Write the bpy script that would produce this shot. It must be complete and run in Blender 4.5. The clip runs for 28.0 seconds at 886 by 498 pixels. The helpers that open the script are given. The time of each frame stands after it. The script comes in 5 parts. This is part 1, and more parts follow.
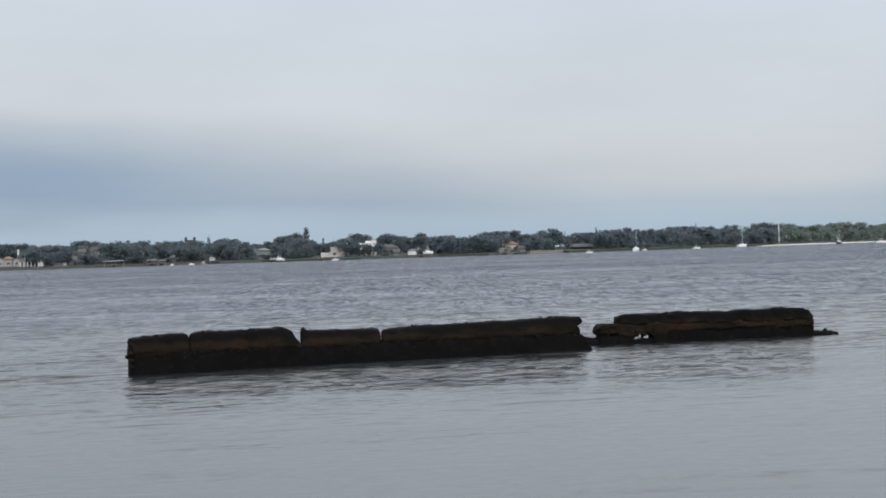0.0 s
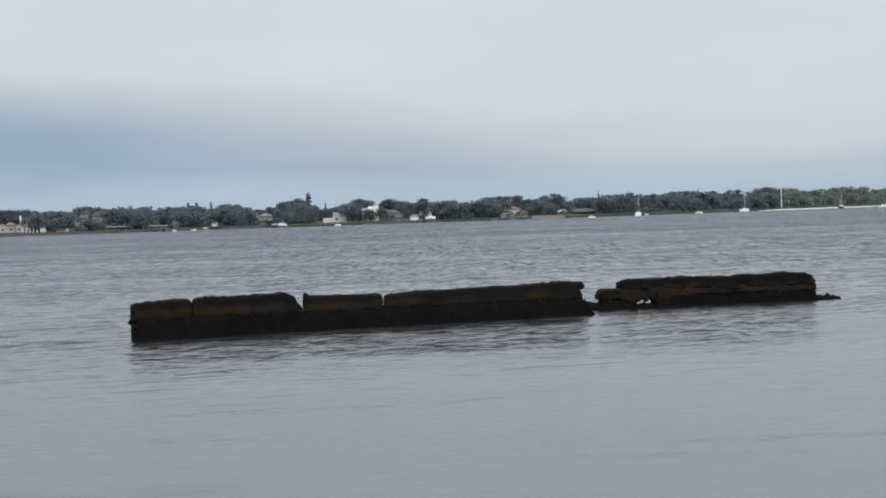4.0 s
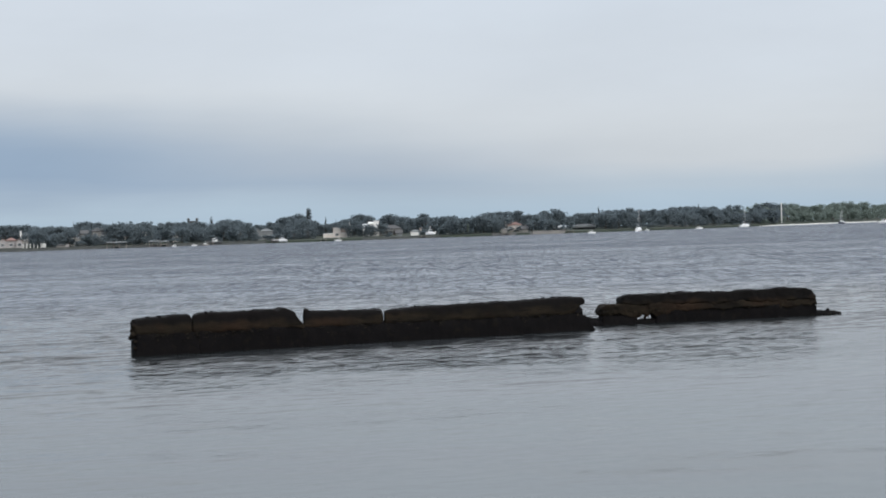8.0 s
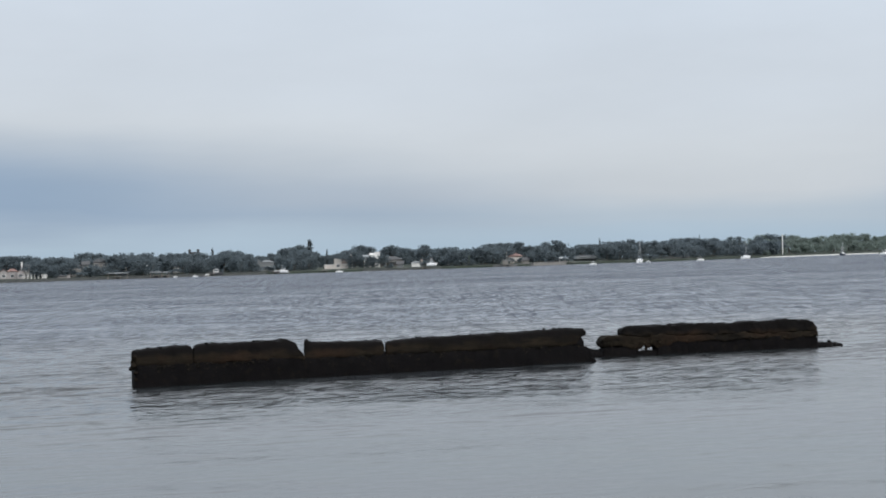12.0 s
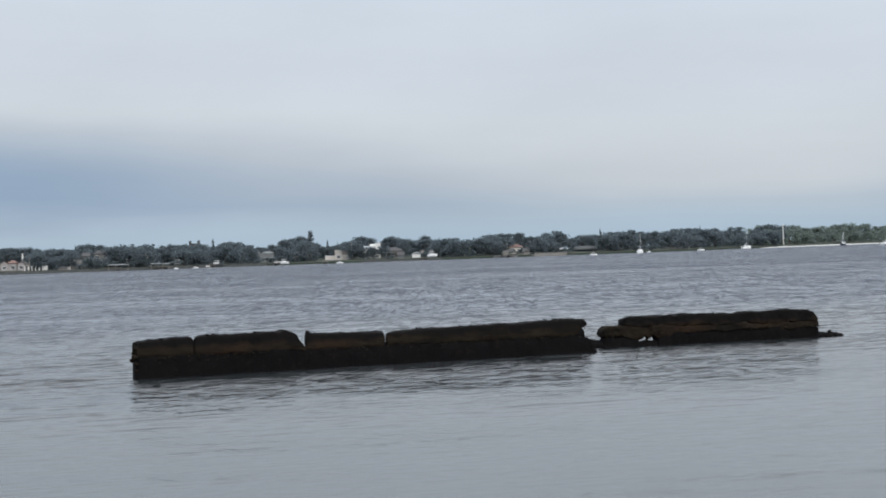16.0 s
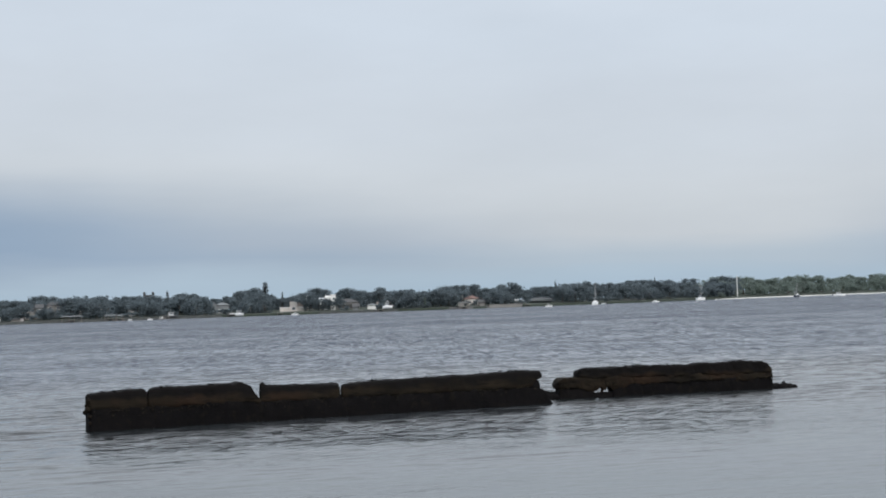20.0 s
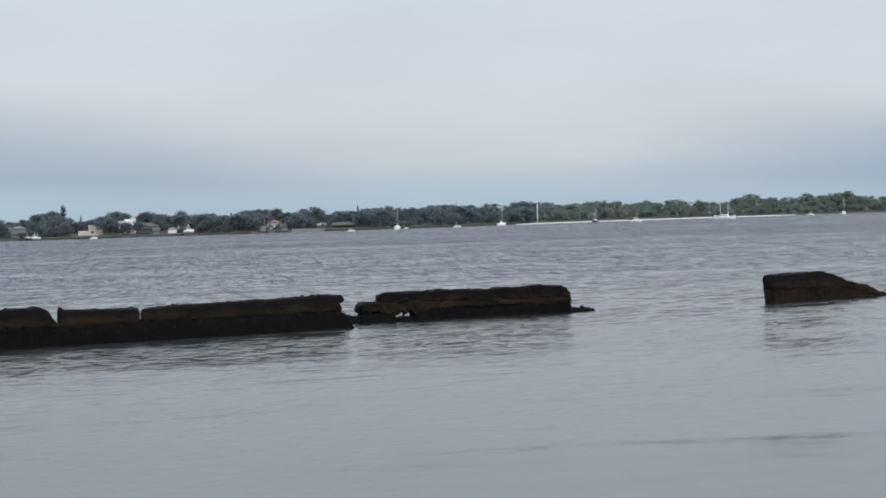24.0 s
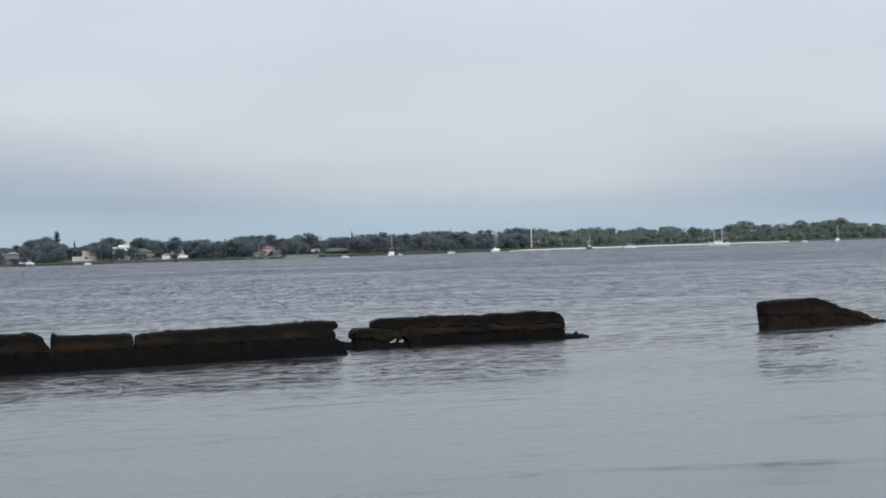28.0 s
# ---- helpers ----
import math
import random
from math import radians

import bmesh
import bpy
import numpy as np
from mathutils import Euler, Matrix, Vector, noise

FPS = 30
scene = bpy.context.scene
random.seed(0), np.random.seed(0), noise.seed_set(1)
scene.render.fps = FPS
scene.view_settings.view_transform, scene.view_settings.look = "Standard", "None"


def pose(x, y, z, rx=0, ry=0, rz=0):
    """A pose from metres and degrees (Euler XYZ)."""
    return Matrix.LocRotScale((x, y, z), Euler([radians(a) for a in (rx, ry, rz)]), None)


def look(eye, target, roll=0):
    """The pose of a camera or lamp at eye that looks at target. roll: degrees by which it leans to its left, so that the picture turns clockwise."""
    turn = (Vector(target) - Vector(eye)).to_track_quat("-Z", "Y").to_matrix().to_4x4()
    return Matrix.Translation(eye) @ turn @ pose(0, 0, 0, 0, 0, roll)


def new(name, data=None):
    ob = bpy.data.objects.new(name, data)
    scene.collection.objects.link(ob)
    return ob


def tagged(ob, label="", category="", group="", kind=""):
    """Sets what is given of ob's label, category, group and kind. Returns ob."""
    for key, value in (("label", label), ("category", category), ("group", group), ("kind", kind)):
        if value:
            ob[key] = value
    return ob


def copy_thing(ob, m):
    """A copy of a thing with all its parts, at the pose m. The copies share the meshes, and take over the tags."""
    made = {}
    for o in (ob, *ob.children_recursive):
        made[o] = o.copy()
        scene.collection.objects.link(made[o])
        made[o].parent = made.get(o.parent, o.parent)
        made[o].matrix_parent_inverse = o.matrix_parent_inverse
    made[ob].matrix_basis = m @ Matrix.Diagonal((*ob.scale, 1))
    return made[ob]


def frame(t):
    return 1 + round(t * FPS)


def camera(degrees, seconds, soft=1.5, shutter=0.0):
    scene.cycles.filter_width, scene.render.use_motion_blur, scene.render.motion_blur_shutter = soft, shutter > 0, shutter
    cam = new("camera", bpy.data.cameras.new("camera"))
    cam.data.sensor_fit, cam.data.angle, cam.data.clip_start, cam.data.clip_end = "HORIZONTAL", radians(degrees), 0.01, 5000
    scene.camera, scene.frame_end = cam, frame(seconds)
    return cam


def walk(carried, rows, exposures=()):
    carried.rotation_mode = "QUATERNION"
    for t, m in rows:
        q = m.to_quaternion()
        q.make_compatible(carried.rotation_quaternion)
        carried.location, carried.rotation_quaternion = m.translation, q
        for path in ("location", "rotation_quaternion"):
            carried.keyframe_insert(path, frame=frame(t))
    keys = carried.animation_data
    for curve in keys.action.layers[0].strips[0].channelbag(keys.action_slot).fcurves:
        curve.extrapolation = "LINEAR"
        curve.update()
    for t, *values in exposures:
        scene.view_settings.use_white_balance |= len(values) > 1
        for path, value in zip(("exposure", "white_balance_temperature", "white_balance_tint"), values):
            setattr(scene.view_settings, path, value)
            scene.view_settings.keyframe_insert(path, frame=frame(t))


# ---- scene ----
# The eye stands on a low bank; the lens is long, so it hardly turns.
cam = camera(27.53, 28.0, soft=1.8)
EYE = (0.0, 0.0, 3.2)
TURNS = [
    (0, 90.060, 1.753, 0.010), (0.5, 89.796, 1.804, -0.037), (1, 89.963, 1.843, -0.076), (1.5, 90.485, 1.848, -0.046), (2, 90.212, 1.849, -0.019),
    (2.5, 89.611, 1.849, 0.036), (3, 89.064, 1.850, 0.063), (3.5, 88.818, 1.853, 0.082), (5.5, 89.886, 1.845, 0.086), (6, 89.930, 1.846, 0.090),
    (6.5, 89.836, 1.868, 0.086), (7, 89.616, 1.870, 0.082), (7.5, 89.421, 1.856, 0.078), (8, 89.448, 1.850, 0.090), (8.5, 89.338, 1.850, 0.063),
    (9, 89.451, 1.798, 0.063), (9.5, 89.694, 1.850, 0.063), (10, 90.078, 1.851, 0.090), (10.5, 90.243, 1.850, 0.090), (11, 90.133, 1.850, 0.090),
    (11.5, 90.270, 1.850, 0.090), (12, 90.439, 1.797, 0.125), (12.5, 90.190, 1.850, 0.144), (13, 89.637, 1.846, 0.125), (13.5, 89.258, 1.860, 0.121),
    (15.5, 89.700, 1.889, 0.140), (16, 90.151, 1.917, 0.143), (16.5, 89.477, 1.893, 0.078), (17, 89.288, 1.928, 0.023), (17.5, 89.855, 1.911, 0.046),
    (18, 90.054, 1.909, 0.067), (18.5, 90.305, 1.941, 0.062), (19, 90.875, 1.932, 0.065), (19.5, 91.481, 1.946, 0.047), (20, 91.737, 1.920, -1.273),
    (20.5, 91.339, 2.020, -6.025), (21, 90.603, 1.778, -8.239), (21.5, 90.045, 1.704, -8.134), (23.5, 89.296, 1.709, -7.549),
    (24, 89.145, 1.741, -7.528), (24.5, 89.030, 1.742, -7.524), (25, 89.560, 1.718, -7.498), (25.5, 89.961, 1.725, -7.501),
    (26, 89.981, 1.720, -7.517), (26.5, 89.922, 1.672, -7.529), (27, 89.806, 1.683, -7.584), (27.5, 89.811, 1.650, -7.670),
    (28, 89.971, 1.665, -7.718),
]
# the eye's own slow drift in brightness and tint: seconds, stops, kelvin, tint
DRIFT = [(0, -0.04, 6590, 10), (1, 0.02, 6590, 10), (2, 0.0, 6580, 10), (3, 0.02, 6570, 10), (6, 0.01, 6530, 10), (8, 0.03, 6510, 10), (9, 0.01, 6500, 10), (12, -0.02, 6480, 10), (13, -0.03, 6480, 10),
         (16, -0.02, 6470, 10), (17, -0.03, 6450, 10), (19, -0.01, 6480, 10), (20, -0.04, 6480, 10), (21, -0.05, 6500, 10), (24, 0.0, 6500, 10), (28, -0.01, 6500, 10)]
walk(cam, [(t, pose(*EYE, rx, ry, rz)) for t, rx, ry, rz in TURNS], DRIFT)

# ---------------------------------------------------------------- sky and sun
world = bpy.data.worlds.new("sky")
scene.world = world
world.use_nodes = True
wn, wl = world.node_tree.nodes, world.node_tree.links
wn.clear()


def wnode(kind, **values):
    n = wn.new(kind)
    for key, value in values.items():
        n.inputs[key].default_value = value
    return n


w_out = wn.new("ShaderNodeOutputWorld")
w_bg = wnode("ShaderNodeBackground", Strength=1.0)
w_co = wn.new("ShaderNodeTexCoord")
w_sep = wn.new("ShaderNodeSeparateXYZ")
wl.new(w_co.outputs["Generated"], w_sep.inputs[0])
# height of the sky above the horizon, as a sine, into the overcast's own tones
w_ramp = wn.new("ShaderNodeValToRGB")
w_ramp.color_ramp.interpolation = "EASE"
SKY = [(0.0, (0.355, 0.475, 0.59)), (0.012, (0.385, 0.495, 0.605)), (0.022, (0.45, 0.53, 0.61)), (0.036, (0.57, 0.605, 0.645)),
       (0.090, (0.585, 0.635, 0.70)), (0.150, (0.61, 0.675, 0.755)), (0.26, (0.92, 0.995, 1.08)), (0.36, (1.02, 1.09, 1.18)), (1.0, (1.02, 1.07, 1.14))]
for k, (at, c) in enumerate(SKY):
    e = w_ramp.color_ramp.elements[k] if k < 2 else w_ramp.color_ramp.elements.new(at)
    e.position, e.color = at, (*c, 1)
# slow waver of the cloud base
w_map = wn.new("ShaderNodeMapping")
w_map.inputs["Scale"].default_value = (2.2, 2.2, 16.0)
w_noise = wnode("ShaderNodeTexNoise", Scale=1.6, Detail=4.0, Roughness=0.5)
wl.new(w_co.outputs["Generated"], w_map.inputs[0])
wl.new(w_map.outputs[0], w_noise.inputs["Vector"])
w_shift = wn.new("ShaderNodeMath")
w_shift.operation = "MULTIPLY_ADD"
w_shift.inputs[1].default_value = 0.030
w_shift.inputs[2].default_value = -0.015
wl.new(w_noise.outputs["Fac"], w_shift.inputs[0])
w_el = wn.new("ShaderNodeMath")
w_el.operation = "ADD"
# the cloud shelf stands higher towards the west
w_off = wn.new("ShaderNodeMath")
w_off.operation = "SUBTRACT"
w_off.inputs[1].default_value = 0.10
wl.new(w_sep.outputs["X"], w_off.inputs[0])
w_west = wn.new("ShaderNodeMath")
w_west.operation = "MULTIPLY"
w_west.inputs[1].default_value = -1.0
wl.new(w_off.outputs[0], w_west.inputs[0])
w_abs = wn.new("ShaderNodeMath")
w_abs.operation = "MAXIMUM"
w_abs.inputs[0].default_value = 0.0
wl.new(w_west.outputs[0], w_abs.inputs[1])
w_lift = wn.new("ShaderNodeMath")
w_lift.operation = "MULTIPLY_ADD"
w_lift.inputs[1].default_value = -1.0
w_low = wn.new("ShaderNodeMath")
w_low.operation = "MINIMUM"
w_low.inputs[1].default_value = 0.08
wl.new(w_sep.outputs["Z"], w_low.inputs[0])
w_span = wn.new("ShaderNodeMath")
w_span.operation = "MULTIPLY"
wl.new(w_abs.outputs[0], w_span.inputs[0])
wl.new(w_low.outputs[0], w_span.inputs[1])
wl.new(w_span.outputs[0], w_lift.inputs[0])
wl.new(w_sep.outputs["Z"], w_lift.inputs[2])
wl.new(w_lift.outputs[0], w_el.inputs[0])
wl.new(w_shift.outputs[0], w_el.inputs[1])
wl.new(w_el.outputs[0], w_ramp.inputs[0])
# blue-grey shelf of cloud low to the west, thinning eastwards
w_band = wn.new("ShaderNodeValToRGB")
w_band.color_ramp.interpolation = "EASE"
for k, (at, v) in enumerate([(0.010, 0.0), (0.023, 1.0), (0.031, 1.0), (0.066, 0.0)]):
    e = w_band.color_ramp.elements[k] if k < 2 else w_band.color_ramp.elements.new(at)
    e.position, e.color = at, (v, v, v, 1)
wl.new(w_el.outputs[0], w_band.inputs[0])
w_side = wn.new("ShaderNodeValToRGB")
w_side.color_ramp.interpolation = "EASE"
for k, (at, v) in enumerate([(0.18, 1.0), (0.35, 0.64), (0.54, 0.15), (0.62, 0.12), (0.82, 0.75)]):
    e = w_side.color_ramp.elements[k] if k < 2 else w_side.color_ramp.elements.new(at)
    e.position, e.color = at, (v, v, v, 1)
w_x = wn.new("ShaderNodeMath")
w_x.operation = "MULTIPLY_ADD"
w_x.inputs[1].default_value = 1.0
w_x.inputs[2].default_value = 0.42
wl.new(w_sep.outputs["X"], w_x.inputs[0])
wl.new(w_x.outputs[0], w_side.inputs[0])
w_f = wn.new("ShaderNodeMath")
w_f.operation = "MULTIPLY"
wl.new(w_band.outputs["Color"], w_f.inputs[0])
wl.new(w_side.outputs["Color"], w_f.inputs[1])
w_f2 = wn.new("ShaderNodeMath")
w_f2.operation = "MULTIPLY"
w_f2.inputs[1].default_value = 0.95
wl.new(w_f.outputs[0], w_f2.inputs[0])
w_mix = wn.new("ShaderNodeMixRGB")
w_mix.inputs[2].default_value = (0.24, 0.335, 0.475, 1)
wl.new(w_f2.outputs[0], w_mix.inputs[0])
wl.new(w_ramp.outputs["Color"], w_mix.inputs[1])
# a little of the clear sky comes through the overcast
w_sky = wn.new("ShaderNodeTexSky")
w_sky.sky_type, w_sky.sun_disc = "NISHITA", False
w_sky.sun_elevation, w_sky.sun_rotation = radians(38), radians(144)
w_thin = wn.new("ShaderNodeMixRGB")
w_thin.blend_type = "ADD"
w_thin.inputs[0].default_value = 0.008
wl.new(w_mix.outputs[0], w_thin.inputs[1])
wl.new(w_sky.outputs[0], w_thin.inputs[2])
# soft mottling of the cloud sheet
w_map2 = wn.new("ShaderNodeMapping")
w_map2.inputs["Scale"].default_value = (3.0, 3.0, 9.0)
w_sheet = wnode("ShaderNodeTexNoise", Scale=2.4, Detail=5.0, Roughness=0.55)
wl.new(w_co.outputs["Generated"], w_map2.inputs[0])
wl.new(w_map2.outputs[0], w_sheet.inputs["Vector"])
w_back = wn.new("ShaderNodeMath")
w_back.operation = "MULTIPLY_ADD"
w_back.inputs[1].default_value, w_back.inputs[2].default_value = 0.16, 0.92
wl.new(w_sheet.outputs["Fac"], w_back.inputs[0])
w_dim = wn.new("ShaderNodeVectorMath")
w_dim.operation = "SCALE"
wl.new(w_thin.outputs[0], w_dim.inputs[0])
wl.new(w_back.outputs[0], w_dim.inputs["Scale"])
wl.new(w_dim.outputs[0], w_bg.inputs["Color"])
wl.new(w_bg.outputs[0], w_out.inputs[0])

sun_data = bpy.data.lights.new("sun", "SUN")
sun_data.energy, sun_data.angle, sun_data.color = 1.95, radians(35), (1.0, 0.96, 0.9)
sun = new("sun", sun_data)
sun.matrix_world = look((50, -70, 68), (0, 0, 0))


# ---------------------------------------------------------------- materials
def material(name, base, second=None, scale=1.0, rough=0.8, bump=0.0, bump_scale=None, metal=0.0, stretch=(1, 1, 1), third=None, vary=0.0, spec=0.5, island=0.0):
    """Two tones mixed by coarse noise, a third in patches, fine relief; vary: from object to object; island: from piece to piece."""
    m = bpy.data.materials.new(name)
    m.use_nodes = True
    n, l = m.node_tree.nodes, m.node_tree.links
    b = n["Principled BSDF"]
    b.inputs["Roughness"].default_value, b.inputs["Metallic"].default_value = rough, metal
    b.inputs["Specular IOR Level"].default_value = spec
    co = n.new("ShaderNodeTexCoord")
    mp = n.new("ShaderNodeMapping")
    mp.inputs["Scale"].default_value = stretch
    l.new(co.outputs["Object"], mp.inputs[0])
    no = n.new("ShaderNodeTexNoise")
    no.inputs["Scale"].default_value, no.inputs["Detail"].default_value, no.inputs["Roughness"].default_value = scale, 6, 0.65
    l.new(mp.outputs[0], no.inputs["Vector"])
    ramp = n.new("ShaderNodeValToRGB")
    ramp.color_ramp.elements[0].position, ramp.color_ramp.elements[1].position = 0.36, 0.66
    ramp.color_ramp.elements[0].color = (*base, 1)
    ramp.color_ramp.elements[1].color = (*(second or [min(1, c * 1.18) for c in base]), 1)
    l.new(no.outputs["Fac"], ramp.inputs[0])
    tone = ramp.outputs["Color"]
    if third:
        n2 = n.new("ShaderNodeTexNoise")
        n2.inputs["Scale"].default_value, n2.inputs["Detail"].default_value = scale * 3.7, 4
        l.new(mp.outputs[0], n2.inputs["Vector"])
        r2 = n.new("ShaderNodeValToRGB")
        r2.color_ramp.elements[0].position, r2.color_ramp.elements[1].position = 0.56, 0.68
        l.new(n2.outputs["Fac"], r2.inputs[0])
        mx = n.new("ShaderNodeMixRGB")
        mx.inputs[2].default_value = (*third, 1)
        l.new(r2.outputs["Color"], mx.inputs[0])
        l.new(tone, mx.inputs[1])
        tone = mx.outputs[0]
    for amount, source, socket in ((vary, "ShaderNodeObjectInfo", "Random"), (island, "ShaderNodeNewGeometry", "Random Per Island")):
        if amount:
            src = n.new(source)
            ma = n.new("ShaderNodeMath")
            ma.operation = "MULTIPLY_ADD"
            ma.inputs[1].default_value, ma.inputs[2].default_value = 2 * amount, 1 - amount
            l.new(src.outputs[socket], ma.inputs[0])
            hs = n.new("ShaderNodeHueSaturation")
            l.new(ma.outputs[0], hs.inputs["Value"])
            l.new(tone, hs.inputs["Color"])
            tone = hs.outputs[0]
    l.new(tone, b.inputs["Base Color"])
    if bump:
        n3 = n.new("ShaderNodeTexNoise")
        n3.inputs["Scale"].default_value, n3.inputs["Detail"].default_value = bump_scale or scale * 6, 5
        l.new(mp.outputs[0], n3.inputs["Vector"])
        bp = n.new("ShaderNodeBump")
        bp.inputs["Strength"].default_value, bp.inputs["Distance"].default_value = bump, 0.03
        l.new(n3.outputs["Fac"], bp.inputs["Height"])
        l.new(bp.outputs[0], b.inputs["Normal"])
    return m


def water_material():
    """Brackish bay water: slick in the lee of the ruin, wind-ruffled further out."""
    m = bpy.data.materials.new("bay_water")
    m.use_nodes = True
    n, l = m.node_tree.nodes, m.node_tree.links
    b = n["Principled BSDF"]
    b.inputs["IOR"].default_value = 1.33
    co = n.new("ShaderNodeTexCoord")

    def waves(scale, stretch, detail, turn=0.0, rough=0.55):
        mp = n.new("ShaderNodeMapping")
        mp.inputs["Scale"].default_value, mp.inputs["Rotation"].default_value = stretch, (0, 0, radians(turn))
        l.new(co.outputs["Object"], mp.inputs[0])
        no = n.new("ShaderNodeTexNoise")
        no.inputs["Scale"].default_value, no.inputs["Detail"].default_value, no.inputs["Roughness"].default_value = scale, detail, rough
        l.new(mp.outputs[0], no.inputs["Vector"])
        return no.outputs["Fac"]

    def math_node(op, a, c, d=None):
        x = n.new("ShaderNodeMath")
        x.operation = op
        for k, v in enumerate((a, c, d)):
            if v is None:
                continue
            if isinstance(v, (int, float)):
                x.inputs[k].default_value = v
            else:
                l.new(v, x.inputs[k])
        return x.outputs[0]

    def ramp(value, stops):
        r = n.new("ShaderNodeValToRGB")
        r.color_ramp.interpolation = "EASE"
        for k, (at, v) in enumerate(stops):
            e = r.color_ramp.elements[k] if k < 2 else r.color_ramp.elements.new(at)
            e.position, e.color = at, (v, v, v, 1)
        l.new(value, r.inputs[0])
        return r.outputs["Color"]

    def slopes(scale, stretch, detail, turn=0.0, rough=0.5):
        """Random surface slopes: the two first channels of a colour noise, centred."""
        mp = n.new("ShaderNodeMapping")
        mp.inputs["Scale"].default_value, mp.inputs["Rotation"].default_value = stretch, (0, 0, radians(turn))
        l.new(co.outputs["Object"], mp.inputs[0])
        no = n.new("ShaderNodeTexNoise")
        no.inputs["Scale"].default_value, no.inputs["Detail"].default_value, no.inputs["Roughness"].default_value = scale, detail, rough
        l.new(mp.outputs[0], no.inputs["Vector"])
        sub = n.new("ShaderNodeVectorMath")
        sub.operation = "SUBTRACT"
        sub.inputs[1].default_value = (0.5, 0.5, 0.5)
        l.new(no.outputs["Color"], sub.inputs[0])
        return sub.outputs[0]

    def swell(along, across, turn, detail=3, rough=0.5):
        """Slopes of long crests that run at an angle to the bank: metres along and across a crest."""
        mp = n.new("ShaderNodeMapping")
        mp.vector_type = "TEXTURE"
        mp.inputs["Scale"].default_value, mp.inputs["Rotation"].default_value = (along, across, 1), (0, 0, radians(turn))
        l.new(co.outputs["Object"], mp.inputs[0])
        no = n.new("ShaderNodeTexNoise")
        no.inputs["Scale"].default_value, no.inputs["Detail"].default_value, no.inputs["Roughness"].default_value = 1.0, detail, rough
        l.new(mp.outputs[0], no.inputs["Vector"])
        sub = n.new("ShaderNodeVectorMath")
        sub.operation = "SUBTRACT"
        sub.inputs[1].default_value = (0.5, 0.5, 0.5)
        l.new(no.outputs["Color"], sub.inputs[0])
        return sub.outputs[0]

    def vec(op, a, c):
        x = n.new("ShaderNodeVectorMath")
        x.operation = op
        l.new(a, x.inputs[0])
        if op == "SCALE":
            if isinstance(c, (int, float)):
                x.inputs["Scale"].default_value = c
            else:
                l.new(c, x.inputs["Scale"])
        elif isinstance(c, tuple):
            x.inputs[1].default_value = c
        else:
            l.new(c, x.inputs[1])
        return x.outputs[0]

    sep = n.new("ShaderNodeSeparateXYZ")
    l.new(co.outputs["Object"], sep.inputs[0])
    # how far beyond the line of the ruin, with an uneven edge, and how far in front of its foot
    out = math_node("MULTIPLY_ADD", sep.outputs["X"], -0.30, sep.outputs["Y"])
    out = math_node("MULTIPLY_ADD", waves(0.06, (0.5, 1, 1), 3), 26.0, out)
    front = math_node("SUBTRACT", math_node("MULTIPLY_ADD", sep.outputs["X"], 0.44, 53.9), sep.outputs["Y"])
    front = math_node("MULTIPLY_ADD", waves(0.5, (0.5, 1, 1), 2), 3.0, front)
    open_water = ramp(math_node("MULTIPLY", out, 0.005), [(0.39, 0.0), (0.60, 1.0)])
    gusts = ramp(waves(0.022, (0.45, 1.0, 1), 4, 5, 0.6), [(0.36, 0.55), (0.64, 1.25)])
    gusts = math_node("MULTIPLY", gusts, ramp(math_node("MULTIPLY", sep.outputs["Y"], 0.001), [(0.07, 0.65), (0.16, 1.0), (0.30, 1.35)]))
    # lee side: long low undulations and fine ripples, short broken wavelets at the foot of the ruin
    calm = vec("SCALE", slopes(6.0, (0.45, 1.0, 1), 3, 14, 0.6), 0.15)
    reach = math_node("MULTIPLY", front, 0.02)
    foot = math_node("MULTIPLY", ramp(reach, [(0.040, 1.0), (0.10, 0.72), (0.24, 0.44), (0.50, 0.17), (0.80, 0.0)]), 1.95)
    broken = vec("ADD", vec("SCALE", swell(0.9, 0.26, 20, 3, 0.55), 1.3), vec("SCALE", swell(4.0, 0.60, 22, 3, 0.55), 0.95))
    calm = vec("ADD", calm, vec("SCALE", broken, foot))
    # thin flat-faced wavelets running out from the ruin, in loose sets
    sets = math_node("MULTIPLY", ramp(reach, [(0.08, 1.0), (0.45, 0.12), (0.60, 0.0)]), ramp(waves(0.09, (0.5, 1.0, 1), 2), [(0.40, 0.15), (0.58, 1.0)]))
    steep, lines = 1.0, 0.0
    for along, across, turn, share in ((10.0, 1.9, 22, 0.55), (4.5, 1.3, 16, 0.45)):
        mp = n.new("ShaderNodeMapping")
        mp.vector_type = "TEXTURE"
        mp.inputs["Scale"].default_value, mp.inputs["Rotation"].default_value = (along, across, 1), (0, 0, radians(turn))
        l.new(co.outputs["Object"], mp.inputs[0])
        no = n.new("ShaderNodeTexNoise")
        no.inputs["Scale"].default_value, no.inputs["Detail"].default_value = 1.0, 1.5
        l.new(mp.outputs[0], no.inputs["Vector"])
        crest = ramp(math_node("ABSOLUTE", math_node("SUBTRACT", no.outputs["Fac"], 0.5), 0.0), [(0.012, 1.0), (0.055, 0.0)])
        crest = math_node("MULTIPLY", crest, sets)
        steep = math_node("MULTIPLY", steep, math_node("MULTIPLY_ADD", crest, -share, 1.0))
        lines = math_node("ADD", lines, crest)
    # at so low an angle only the near faces of the ripples show
    faces = n.new("ShaderNodeSeparateXYZ")
    l.new(calm, faces.inputs[0])
    lean = n.new("ShaderNodeCombineXYZ")
